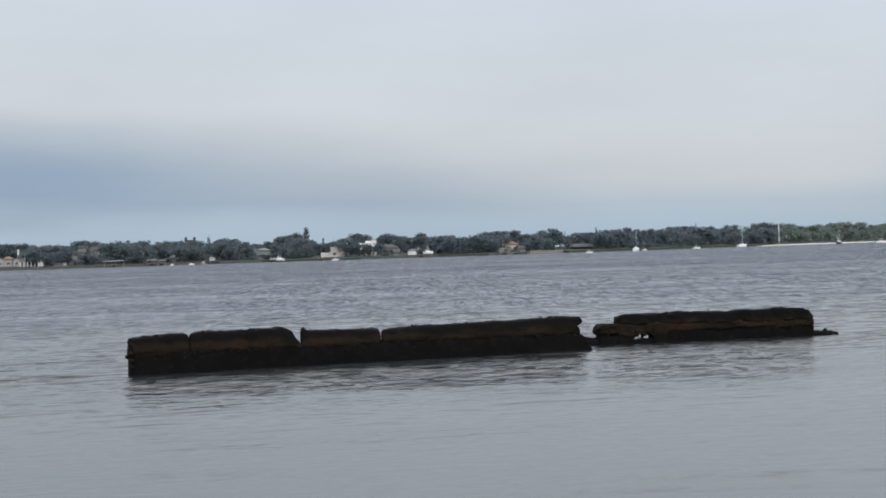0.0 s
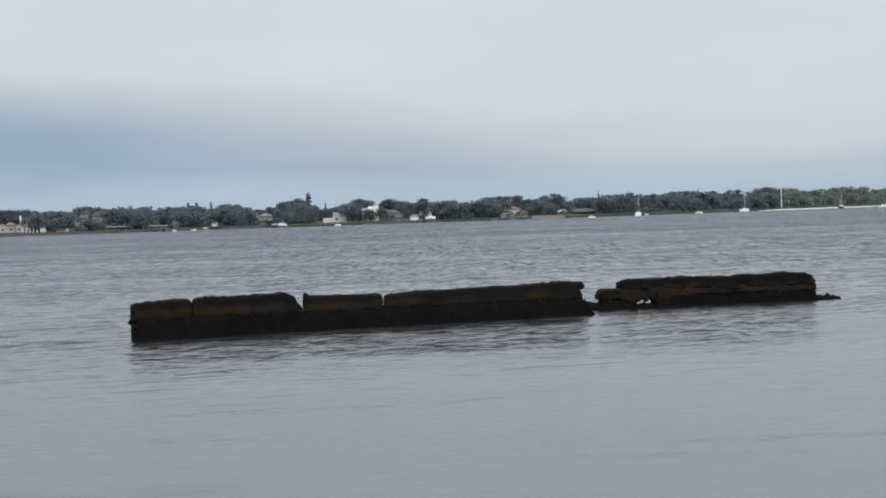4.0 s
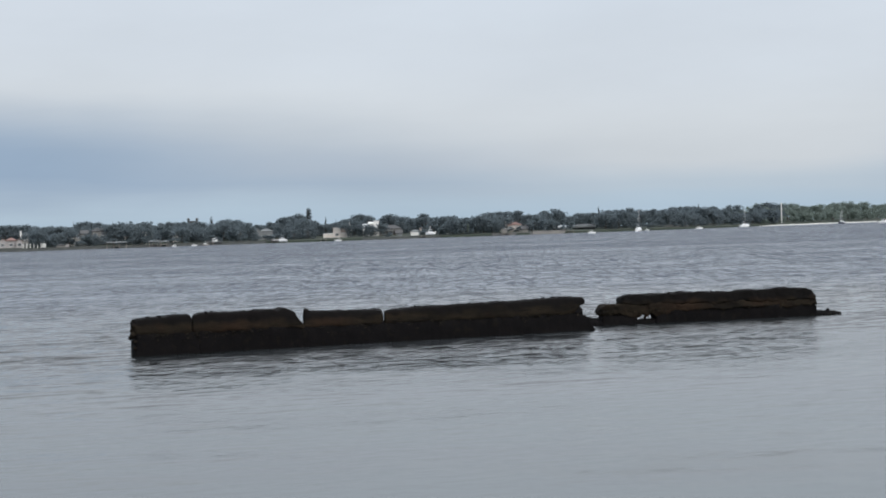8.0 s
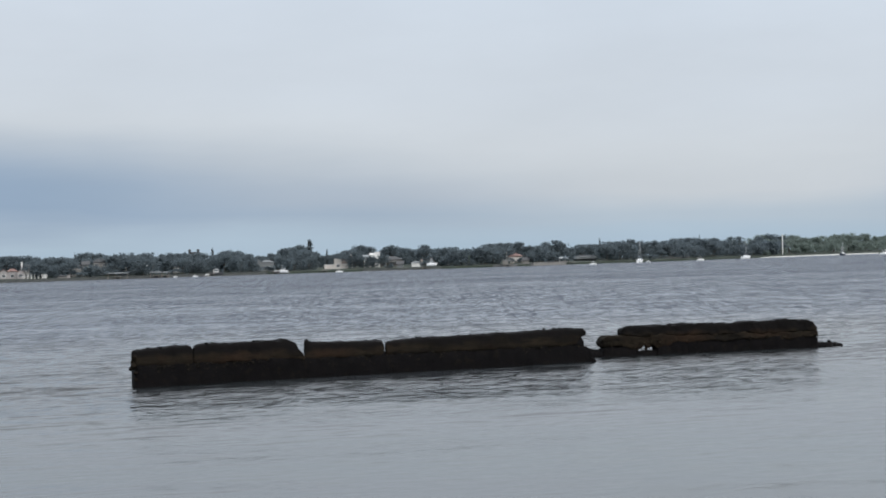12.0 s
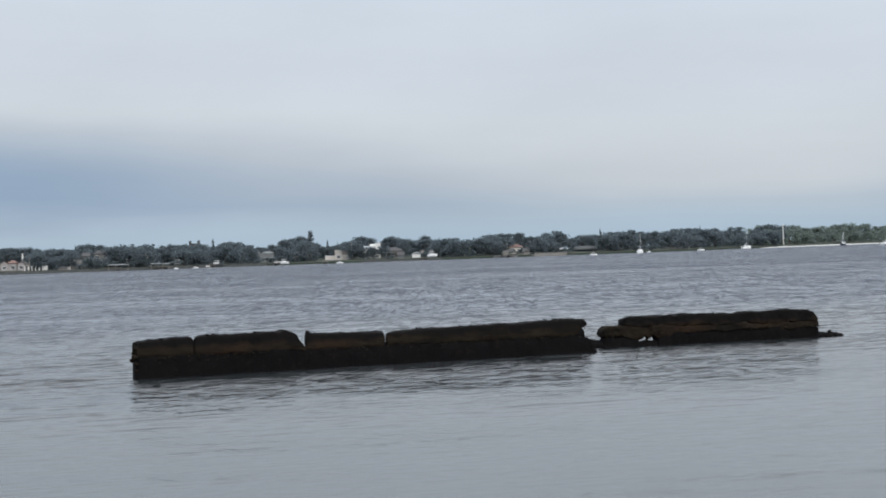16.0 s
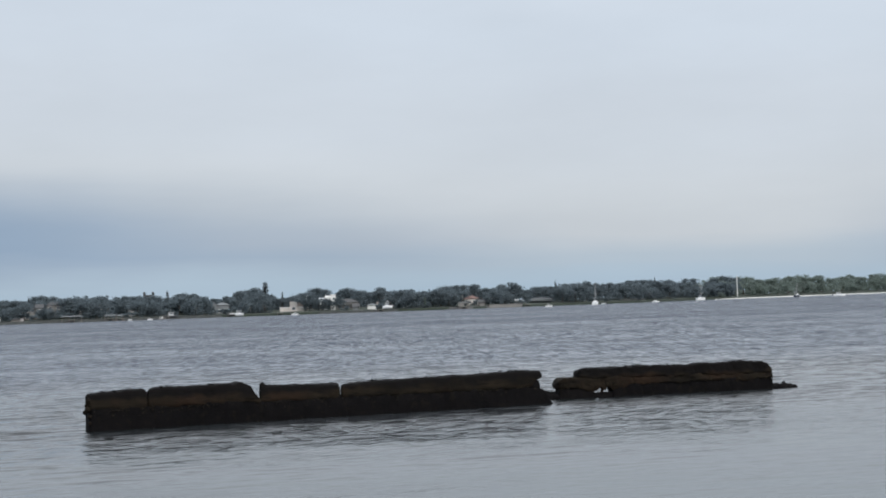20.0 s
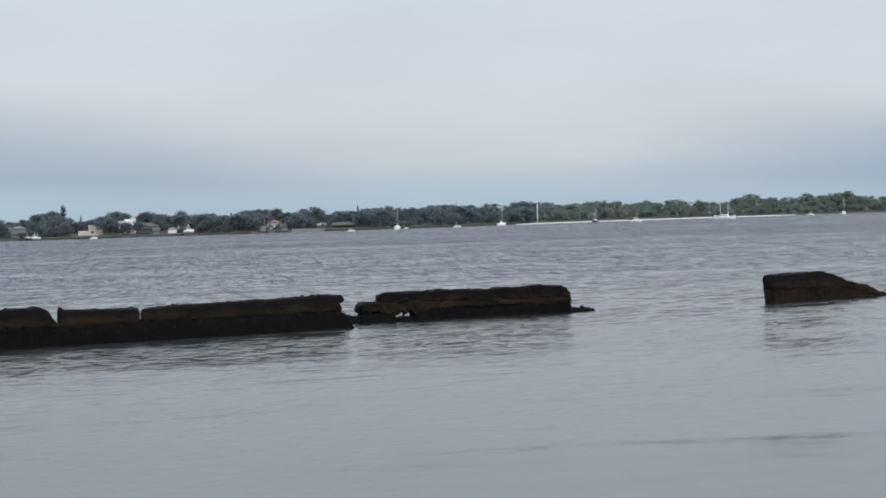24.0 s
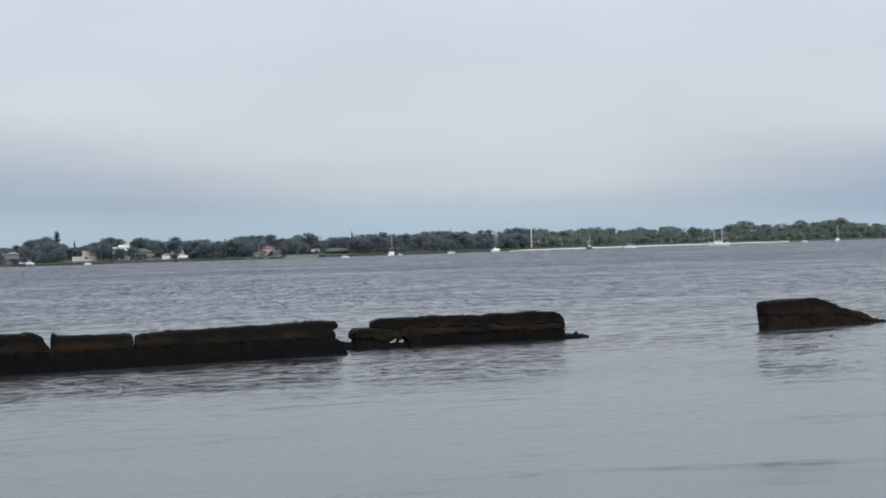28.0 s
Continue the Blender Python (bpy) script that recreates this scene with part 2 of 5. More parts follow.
    l.new(faces.outputs["X"], lean.inputs["X"])
    l.new(math_node("MULTIPLY", math_node("MULTIPLY", math_node("ABSOLUTE", faces.outputs["Y"], 0.0), steep), -1.0), lean.inputs["Y"])
    swells = vec("ADD", vec("SCALE", slopes(0.24, (0.30, 1.0, 1), 3, 9), 0.14), vec("SCALE", slopes(0.07, (0.5, 1.0, 1), 3, 12), 0.12))
    swells = vec("ADD", swells, vec("SCALE", slopes(0.9, (0.22, 1.0, 1), 3, 20), 0.14))
    calm = vec("ADD", lean.outputs[0], vec("ADD", swells, (0.0, 0.005, 0.0)))
    away = n.new("ShaderNodeCombineXYZ")
    l.new(math_node("MULTIPLY_ADD", lines, 0.016, math_node("MULTIPLY", ramp(reach, [(0.05, 0.0), (0.16, 1.0), (0.45, 0.55)]), 0.019)), away.inputs["Y"])
    calm = vec("ADD", calm, away.outputs[0])
    # open side: short chop
    chop = vec("ADD", vec("SCALE", slopes(1.0, (3.0, 0.30, 1), 3, -6, 0.6), 1.35), vec("SCALE", slopes(3.2, (0.8, 1.0, 1), 3, 4), 0.95))
    chop = vec("ADD", chop, vec("SCALE", slopes(1.0, (2.1, 0.16, 1), 3, 3, 0.6), 1.0))
    turned = n.new("ShaderNodeSeparateXYZ")
    l.new(chop, turned.inputs[0])
    seen = n.new("ShaderNodeCombineXYZ")
    l.new(turned.outputs["X"], seen.inputs["X"])
    l.new(math_node("MULTIPLY", math_node("ABSOLUTE", math_node("SUBTRACT", turned.outputs["Y"], 0.10), 0.0), -0.72), seen.inputs["Y"])
    chop = seen.outputs[0]
    tilt = vec("ADD", calm, vec("SCALE", chop, math_node("MULTIPLY", open_water, math_node("MULTIPLY", gusts, 1.1))))
    tilt = vec("MULTIPLY", tilt, (0.6, 1.0, 0.0))
    # silty shallows by the bank, darker water beyond the ruin
    depth = n.new("ShaderNodeMixRGB")
    depth.inputs[1].default_value, depth.inputs[2].default_value = (0.040, 0.053, 0.055, 1), (0.010, 0.012, 0.013, 1)
    l.new(ramp(math_node("MULTIPLY", out, 0.005), [(0.15, 0.0), (0.335, 1.0)]), depth.inputs[0])
    deep = n.new("ShaderNodeMixRGB")
    deep.inputs[2].default_value = (0.010, 0.021, 0.042, 1)
    l.new(open_water, deep.inputs[0])
    silt = n.new("ShaderNodeMixRGB")
    silt.inputs[2].default_value = (0.032, 0.036, 0.040, 1)
    l.new(depth.outputs[0], silt.inputs[1])
    l.new(ramp(waves(0.11, (0.35, 1.0, 1), 4, 12, 0.6), [(0.40, 0.0), (0.62, 0.85)]), silt.inputs[0])
    l.new(silt.outputs[0], deep.inputs[1])
    l.new(deep.outputs[0], b.inputs["Base Color"])
    normal = vec("NORMALIZE", vec("ADD", tilt, (0.0, 0.0, 1.0)), (0.0, 0.0, 0.0))
    l.new(normal, b.inputs["Normal"])
    fine = math_node("MULTIPLY_ADD", open_water, 0.01, math_node("MULTIPLY_ADD", foot, -0.03, 0.170))
    unresolved = ramp(math_node("MULTIPLY", sep.outputs["Y"], 0.001), [(0.09, 0.0), (0.32, 0.10)])
    l.new(math_node("ADD", fine, unresolved), b.inputs["Roughness"])
    return m


M_WATER = water_material()


def cap_material(name, brown, pale, crown=0.0):
    """Brown stained concrete: black algae along its crown, a paler tide line at its foot, runs and pits."""
    m = material(name, brown, pale, 1.3, 0.85, 0.9, 14, stretch=(0.45, 0.45, 2.2), third=(0.006, 0.005, 0.0045), spec=0.1)
    n, l = m.node_tree.nodes, m.node_tree.links
    b = n["Principled BSDF"]
    tone = b.inputs["Base Color"].links[0].from_socket
    co = n.new("ShaderNodeTexCoord")
    sep = n.new("ShaderNodeSeparateXYZ")
    l.new(co.outputs["Object"], sep.inputs[0])
    no = n.new("ShaderNodeTexNoise")
    no.inputs["Scale"].default_value, no.inputs["Detail"].default_value = 1.7, 5
    l.new(co.outputs["Object"], no.inputs["Vector"])
    ad = n.new("ShaderNodeMath")
    ad.operation = "MULTIPLY_ADD"
    ad.inputs[1].default_value = 0.62
    low = n.new("ShaderNodeMath")
    low.operation = "ADD"
    low.inputs[1].default_value = crown
    l.new(no.outputs["Fac"], ad.inputs[0])
    l.new(sep.outputs["Z"], low.inputs[0])
    l.new(low.outputs[0], ad.inputs[2])
    r = n.new("ShaderNodeValToRGB")
    r.color_ramp.elements[0].position, r.color_ramp.elements[1].position = 0.51, 0.60
    half_ = n.new("ShaderNodeMath")
    half_.operation = "MULTIPLY"
    half_.inputs[1].default_value = 0.5
    l.new(ad.outputs[0], half_.inputs[0])
    l.new(half_.outputs[0], r.inputs[0])
    rust = n.new("ShaderNodeTexNoise")
    rust.inputs["Scale"].default_value, rust.inputs["Detail"].default_value = 0.55, 4
    l.new(co.outputs["Object"], rust.inputs["Vector"])
    where = n.new("ShaderNodeValToRGB")
    where.color_ramp.elements[0].position, where.color_ramp.elements[1].position = 0.50, 0.66
    l.new(rust.outputs["Fac"], where.inputs[0])
    iron = n.new("ShaderNodeMixRGB")
    iron.inputs[2].default_value = (0.023, 0.0145, 0.0095, 1)
    l.new(where.outputs["Color"], iron.inputs[0])
    l.new(tone, iron.inputs[1])
    tone = iron.outputs[0]
    mx = n.new("ShaderNodeMixRGB")
    mx.inputs[2].default_value = (0.0060, 0.0054, 0.0054, 1)
    l.new(r.outputs["Color"], mx.inputs[0])
    l.new(tone, mx.inputs[1])
    l.new(mx.outputs[0], b.inputs["Base Color"])
    return m


M_CAP = cap_material("stained_concrete_cap", (0.0075, 0.0064, 0.0050), (0.023, 0.0175, 0.0115))
M_CAP_RED = cap_material("reddish_concrete_cap", (0.0105, 0.0078, 0.0064), (0.028, 0.0188, 0.0138), 0.16)
M_CAP_LOW = cap_material("low_concrete_cap", (0.0095, 0.0078, 0.006), (0.028, 0.0212, 0.0132), 0.17)
M_BASE = material("algae_blackened_concrete", (0.0020, 0.0018, 0.0023), (0.0042, 0.0036, 0.0041), 1.6, 0.8, 1.0, 18, third=(0.0068, 0.0056, 0.0046), spec=0.1)
M_FOOT_RED = material("reddish_concrete_footing", (0.008, 0.0061, 0.0052), (0.018, 0.0125, 0.0095), 1.8, 0.8, 1.0, 16, third=(0.005, 0.0045, 0.004), spec=0.1)
M_SHELL = material("oyster_shells", (0.006, 0.005, 0.004), (0.026, 0.022, 0.014), 6.0, 0.9, 0.4, 30, island=0.6, spec=0.2)
M_RUST = material("rusted_iron", (0.03, 0.017, 0.01), (0.07, 0.035, 0.018), 14, 0.9, 0.5)


def leaf_material(name, base, second):
    """Thin leaves: part of the light that falls on them comes out at the far side."""
    m = material(name, base, second, 0.35, 0.7, island=0.05, vary=0.06, spec=0.15)
    n, l = m.node_tree.nodes, m.node_tree.links
    b, out = n["Principled BSDF"], n["Material Output"]
    tr = n.new("ShaderNodeBsdfTranslucent")
    l.new(b.inputs["Base Color"].links[0].from_socket, tr.inputs["Color"])
    mx = n.new("ShaderNodeMixShader")
    mx.inputs[0].default_value = 0.66
    l.new(b.outputs[0], mx.inputs[1])
    l.new(tr.outputs[0], mx.inputs[2])
    l.new(mx.outputs[0], out.inputs["Surface"])
    return m


# oak and mangrove greens are paled and blued: the distance haze is in their colour
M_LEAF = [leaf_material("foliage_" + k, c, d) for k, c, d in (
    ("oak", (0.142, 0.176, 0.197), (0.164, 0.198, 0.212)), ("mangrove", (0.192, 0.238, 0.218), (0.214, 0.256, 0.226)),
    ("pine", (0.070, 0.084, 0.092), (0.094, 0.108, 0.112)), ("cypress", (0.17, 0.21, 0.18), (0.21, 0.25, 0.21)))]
M_BARK = material("bark", (0.07, 0.06, 0.05), (0.13, 0.11, 0.09), 3, 0.9, 0.8, 9)
M_GRASS = material("lawn", (0.026, 0.036, 0.028), (0.040, 0.052, 0.036), 0.08, 0.95, 0.6, 2.0)
M_SAND = material("pale_sand", (0.58, 0.57, 0.54), (0.68, 0.67, 0.64), 0.3, 0.95, 0.4, 3)
M_BANK = material("sandy_grass", (0.16, 0.14, 0.09), (0.10, 0.12, 0.05), 0.6, 0.95, 0.8, 5)
M_CONC = material("old_concrete", (0.10, 0.105, 0.105), (0.17, 0.17, 0.165), 0.5, 0.9, 0.5, 4)
M_WHITE = material("white_stucco", (0.66, 0.66, 0.64), (0.76, 0.76, 0.74), 0.4, 0.85, 0.3, 5)
M_CREAM = material("cream_stucco", (0.530, 0.490, 0.455), (0.620, 0.580, 0.545), 0.4, 0.85, 0.3, 5)
M_TAN = material("tan_stucco", (0.175, 0.168, 0.160), (0.225, 0.218, 0.205), 0.4, 0.85, 0.3, 5)
M_GREY = material("grey_siding", (0.155, 0.168, 0.175), (0.200, 0.213, 0.220), 0.5, 0.8, 0.3, 5)
M_TILE = material("terracotta_tiles", (0.180, 0.112, 0.099), (0.235, 0.146, 0.125), 1.2, 0.85, 0.8, 4)
M_SHINGLE = material("grey_shingles", (0.060, 0.062, 0.066), (0.100, 0.100, 0.102), 1.5, 0.9, 0.6, 6)
M_METAL = material("pale_metal_roof", (0.36, 0.38, 0.40), (0.46, 0.48, 0.49), 0.6, 0.5)
# pale stucco with the dulling of distance haze put into its colour
M_PALE = material("haze_dulled_pale_stucco", (0.290, 0.275, 0.275), (0.380, 0.360, 0.355), 0.4, 0.85, 0.3, 5)
M_SLATE = material("dark_slate", (0.055, 0.06, 0.065), (0.085, 0.09, 0.095), 0.8, 0.85, 0.5, 6)
M_OLDWALL = material("algae_dark_seawall", (0.055, 0.062, 0.062), (0.10, 0.105, 0.10), 0.5, 0.9, 0.5, 4)
M_GLASS = material("window_glass", (0.08, 0.09, 0.10), (0.12, 0.13, 0.14), 0.5, 0.08)
M_GEL = material("white_gelcoat", (0.84, 0.85, 0.86), (0.90, 0.90, 0.90), 0.8, 0.3)
M_NAVY = material("dark_hull_paint", (0.02, 0.03, 0.05), (0.04, 0.05, 0.07), 0.8, 0.35)
M_CANVAS = material("blue_canvas", (0.05, 0.07, 0.12), (0.08, 0.10, 0.16), 2.0, 0.9)
M_ALU = material("pale_aluminium", (0.56, 0.57, 0.58), (0.64, 0.64, 0.64), 2.0, 0.4)
M_DOCK = material("grey_dock_wood", (0.17, 0.155, 0.14), (0.27, 0.25, 0.22), 1.5, 0.9, 0.6, 8, vary=0.2)
M_PINKISH = material("salmon_stucco", (0.290, 0.245, 0.225), (0.350, 0.295, 0.270), 0.4, 0.85, 0.3, 5)


# ---------------------------------------------------------------- building helpers
def mesh_of(name, verts, faces, mat, smooth=False):
    me = bpy.data.meshes.new(name)
    me.from_pydata([tuple(v) for v in verts], [], [tuple(f) for f in faces])
    me.validate()
    me.materials.append(mat)
    if smooth:
        me.polygons.foreach_set("use_smooth", [True] * len(me.polygons))
    me.update()
    return me


def child(name, me, parent, label="", at=None):
    ob = new(name, me)
    ob.parent = parent
    if at is not None:
        ob.matrix_basis = at
    if label:
        ob["label"] = label
    return ob


def part(name, bm, mat, parent, label="", smooth=False):
    me = bpy.data.meshes.new(name)
    bmesh.ops.recalc_face_normals(bm, faces=bm.faces)
    bm.to_mesh(me)
    bm.free()
    me.materials.append(mat)
    if smooth:
        me.polygons.foreach_set("use_smooth", [True] * len(me.polygons))
    return child(name, me, parent, label)


def box(bm, x0, x1, y0, y1, z0, z1, bevel=0.0):
    made = bmesh.ops.create_cube(bm, size=1, matrix=Matrix.Translation(((x0 + x1) / 2, (y0 + y1) / 2, (z0 + z1) / 2)) @ Matrix.Diagonal((x1 - x0, y1 - y0, z1 - z0, 1)))
    if bevel:
        edges = list({e for v in made["verts"] for e in v.link_edges})
        bmesh.ops.bevel(bm, geom=edges, offset=bevel, segments=1, affect="EDGES")
    return bm


def rod(bm, a, b, r0, r1=None, sides=8):
    a, b = Vector(a), Vector(b)
    m = Matrix.Translation((a + b) / 2) @ (b - a).to_track_quat("Z", "Y").to_matrix().to_4x4()
    bmesh.ops.create_cone(bm, cap_ends=True, segments=sides, radius1=r0, radius2=r0 if r1 is None else r1, depth=(b - a).length, matrix=m)
    return bm


def polar(bearing, d, z=0.0):
    """The place at a compass bearing (degrees right of straight ahead) and a distance from the bank."""
    a = radians(bearing)
    return Vector((d * math.sin(a), d * math.cos(a), z))


SHORE = [(-60, 2300), (-30, 1010), (-20, 935), (-14, 925), (-8.3, 945), (-3, 960), (2.5, 985), (7.6, 1085), (11, 1260), (14, 1430), (18, 1560), (22, 1680), (30, 1950), (60, 3300)]


def shore_distance(bearing):
    return float(np.interp(bearing, [b for b, _ in SHORE], [d for _, d in SHORE]))


def shore_z(back):
    """Height of the far land at so many metres inland."""
    return 1.1 + min(max(back, 0), 60) * 0.03


def on_shore(bearing, back=0.0, turn=0.0, scale=1.0):
    """A pose on the far land, facing the water."""
    p = polar(bearing, shore_distance(bearing) + back)
    return pose(p.x, p.y, shore_z(back) if back > 2 else 0.0, 0, 0, -bearing + turn) @ Matrix.Scale(scale, 4)


def thing(name, m, label, category, group=""):
    ob = tagged(new(name), label, category, group)
    ob.empty_display_size = 0.2
    ob.matrix_basis = m
    return ob


# ---------------------------------------------------------------- water, bank, far land
def water_sheet():
    xs = [-6000, -1500, -400, -120, 0, 120, 400, 1500, 6000]
    ys = [-1500, -200, 0, 80, 200, 500, 1000, 2500, 6000]
    verts = [(x, y, 0) for y in ys for x in xs]
    k = len(xs)
    faces = [(j * k + i, j * k + i + 1, j * k + k + i + 1, j * k + k + i) for j in range(len(ys) - 1) for i in range(k - 1)]
    return tagged(new("water", mesh_of("water", verts, faces, M_WATER)), "calm grey bay water under an overcast sky", "water", kind="structure")


def near_bank():
    bm = bmesh.new()
    bmesh.ops.create_grid(bm, x_segments=40, y_segments=30, size=1)
    for v in bm.verts:
        x, y = v.co.x * 70, v.co.y * 30 - 24
        edge = 3.0 + 1.4 * noise.noise((x * 0.08, 3, 0))
        v.co = (x, y, 1.55 + 0.12 * noise.noise((x * 0.3, y * 0.3, 0)) - max(0, y - edge) * 1.1)
    me = bpy.data.meshes.new("ground")
    bm.to_mesh(me)
    bm.free()
    me.materials.append(M_BANK)
    return tagged(new("ground", me), "sandy grass bank beside the water", "ground", kind="structure")


def far_land():
    bearings = [-58 + k * 0.5 for k in range(233)]
    backs = [(-3.0, -1.2), (0.0, 0.05), (0.3, 1.1), (20, shore_z(20)), (60, shore_z(60)), (400, 3.0), (1800, 3.0)]
    verts, faces = [], []
    for b in bearings:
        for k, (back, z) in enumerate(backs):
            beach = b > 10.2
            if beach and k < 3:
                back, z = ((-6.0, -0.9), (0.0, 0.02), (6.0, 1.0))[k]
            p = polar(b, shore_distance(b) + back + 1.5 * noise.noise((b * 2.3, k, 0)) * (k > 2))
            verts.append((p.x, p.y, z))
    w = len(backs)
    for i in range(len(bearings) - 1):
        for k in range(w - 1):
            faces.append((i * w + k, i * w + k + 1, i * w + w + k + 1, i * w + w + k))
    ob = new("ground", mesh_of("far_land", verts, faces, M_GRASS))
    return tagged(ob, "low green land along the far shore", "ground", kind="structure")


def far_seawall(b0, b1, top, name="wall_far_shore", mat=None, front=0.55, label="grey concrete seawall along the far shore"):
    """Panels of a retaining wall with a coping, along the water's edge."""
    ob = tagged(new(name), label, "seawall", kind="structure")
    n = max(2, int((b1 - b0) / 0.45))
    for k in range(n):
        a, c = b0 + (b1 - b0) * k / n, b0 + (b1 - b0) * (k + 1) / n
        p, q = polar(a, shore_distance(a) - front), polar(c, shore_distance(c) - front)
        d = (q - p)
        turn = math.degrees(math.atan2(d.y, d.x))
        root = pose(p.x, p.y, 0, 0, 0, turn)
        bm = bmesh.new()
        box(bm, 0.03, d.length - 0.03, 0, 0.35, -1.0, top - 0.25)
        panel = part("panel", bm, mat or M_CONC, ob)
        panel.matrix_basis = root
        bm = bmesh.new()
        box(bm, 0.0, d.length - 0.02, -0.12, 0.6, top - 0.25, top, 0.03)
        cap = part("coping", bm, mat or M_CONC, ob)
        cap.matrix_basis = root
    return ob


def beach(b0, b1):
    verts, faces, n = [], [], 60
    for k in range(n + 1):
        b = b0 + (b1 - b0) * k / n
        wide = 1.0 - abs(2 * k / n - 1) ** 6
        for back, z in ((-9, -0.5), (-3.0, 0.03), (1.0, 0.20 + 0.16 * wide), (5.5, 0.34 + 0.28 * wide), (11, 0.6)):
            p = polar(b, shore_distance(b) + back * (0.5 + 0.5 * wide) + 0.9 * noise.noise((b * 3, back, 1)))
            verts.append((p.x, p.y, z + 0.06 * noise.noise((b * 5, back, 4)) + 0.08))
    for k in range(n):
        for j in range(4):
            faces.append((k * 5 + j, k * 5 + j + 1, k * 5 + 5 + j + 1, k * 5 + 5 + j))
    return tagged(new("beach", mesh_of("beach", verts, faces, M_SAND)), "narrow strip of white sand below the mangroves", "beach", kind="structure")


water_sheet()
near_bank()
far_land()
far_seawall(-24, -5.694, 1.5, mat=M_OLDWALL)
far_seawall(-2.665, -0.159, 1.3, mat=M_OLDWALL)
far_seawall(1.453, 2.72, 1.4)
far_seawall(2.74, 3.776, 1.9, mat=M_TAN, label="pale concrete seawall along the far shore")
beach(9.835, 18.569)


# ---------------------------------------------------------------- the ruined seawall
def blend(points, s):
    return float(np.interp(s, [p[0] for p in points], [p[1] for p in points]))


def slab(name, parent, s0, s1, low, high, half, mat, rough=0.035, seed=0, step=0.05, round_=0.07, lean=0.0, label="", taper=0.0, off=0.0, skew=(0.0, 0.0)):
    """A worn length of cast concrete along x from s0 to s1 between the heights low and high (numbers or outlines over s)."""
    lo = (lambda s: low) if isinstance(low, (int, float)) else (lambda s: blend(low, s))
    hi = (lambda s: high) if isinstance(high, (int, float)) else (lambda s: blend(high, s))
    n = max(6, int((s1 - s0) / step))
    ring = []
    for cx, cz, a0 in ((1, -1, -90), (1, 1, 0), (-1, 1, 90), (-1, -1, 180)):
        ring += [(cx, cz, radians(a0 + 45 * j)) for j in range(3)]
    # extra points down the two faces
    full = []
    for i, r in enumerate(ring):
        full.append((r, None))
        if i % 3 == 2:
            nxt = ring[(i + 1) % 12]
            full += [((r, nxt), f) for f in (0.25, 0.5, 0.75)]
    verts, faces = [], []
    for k in range(n + 1):
        s = s0 + (s1 - s0) * k / n
        end = min(k, n - k) / n * (s1 - s0)
        pinch = min(1.0, 0.92 + end / 0.06 * 0.08) if end < 0.06 else 1.0
        a, b = lo(s), hi(s)
        b += rough * (0.5 * noise.noise((s * 2.3, seed, 5)) + 0.4 * noise.noise((s * 7.0, seed, 9)) + 0.25 * noise.noise((s * 17.0, seed, 2)))
        if b - a < 0.05:
            b = a + 0.05
        mid, hz, hy = (a + b) / 2, (b - a) / 2 * (pinch if taper == 0 else 1), half * pinch
        r = min(round_, hz * 0.6, hy * 0.6)

        def spot(cx, cz, ang):
            return (cx * (hy - r) + r * math.cos(ang), mid + cz * (hz - r) + r * math.sin(ang))

        for item, f in full:
            if f is None:
                y, z = spot(*item)
            else:
                (y0, z0), (y1, z1) = spot(*item[0]), spot(*item[1])
                y, z = y0 + (y1 - y0) * f, z0 + (z1 - z0) * f
            p = Vector((s * 1.6, y * 1.6 + seed * 7.1, z * 1.6))
            d1 = noise.noise_vector(p * 1.2) * rough
            d2 = noise.noise_vector(p * 4.0) * rough * 0.7
            d3 = noise.noise_vector(p * 11.0) * rough * 0.5
            bend = skew[0] * max(0.0, 1 - (s - s0) / 0.6) + skew[1] * max(0.0, 1 - (s1 - s) / 0.6)
            v = Vector((s + bend * y, y + off + lean * (z - mid), z)) + d1 + d2 + d3
            verts.append(v)
    w = len(full)
    for k in range(n):
        for j in range(w):
            faces.append((k * w + j, k * w + (j + 1) % w, (k + 1) * w + (j + 1) % w, (k + 1) * w + j))
    for k, rev in ((0, False), (n, True)):
        c = Vector((0, 0, 0))
        for j in range(w):
            c += verts[k * w + j]
        c /= w
        c.x += -0.03 if k == 0 else 0.03
        verts.append(c)
        i = len(verts) - 1
        for j in range(w):
            f = (k * w + j, k * w + (j + 1) % w, i)
            faces.append(f if rev else f[::-1])
    return child(name, mesh_of(name, verts, faces, mat, True), parent, label)


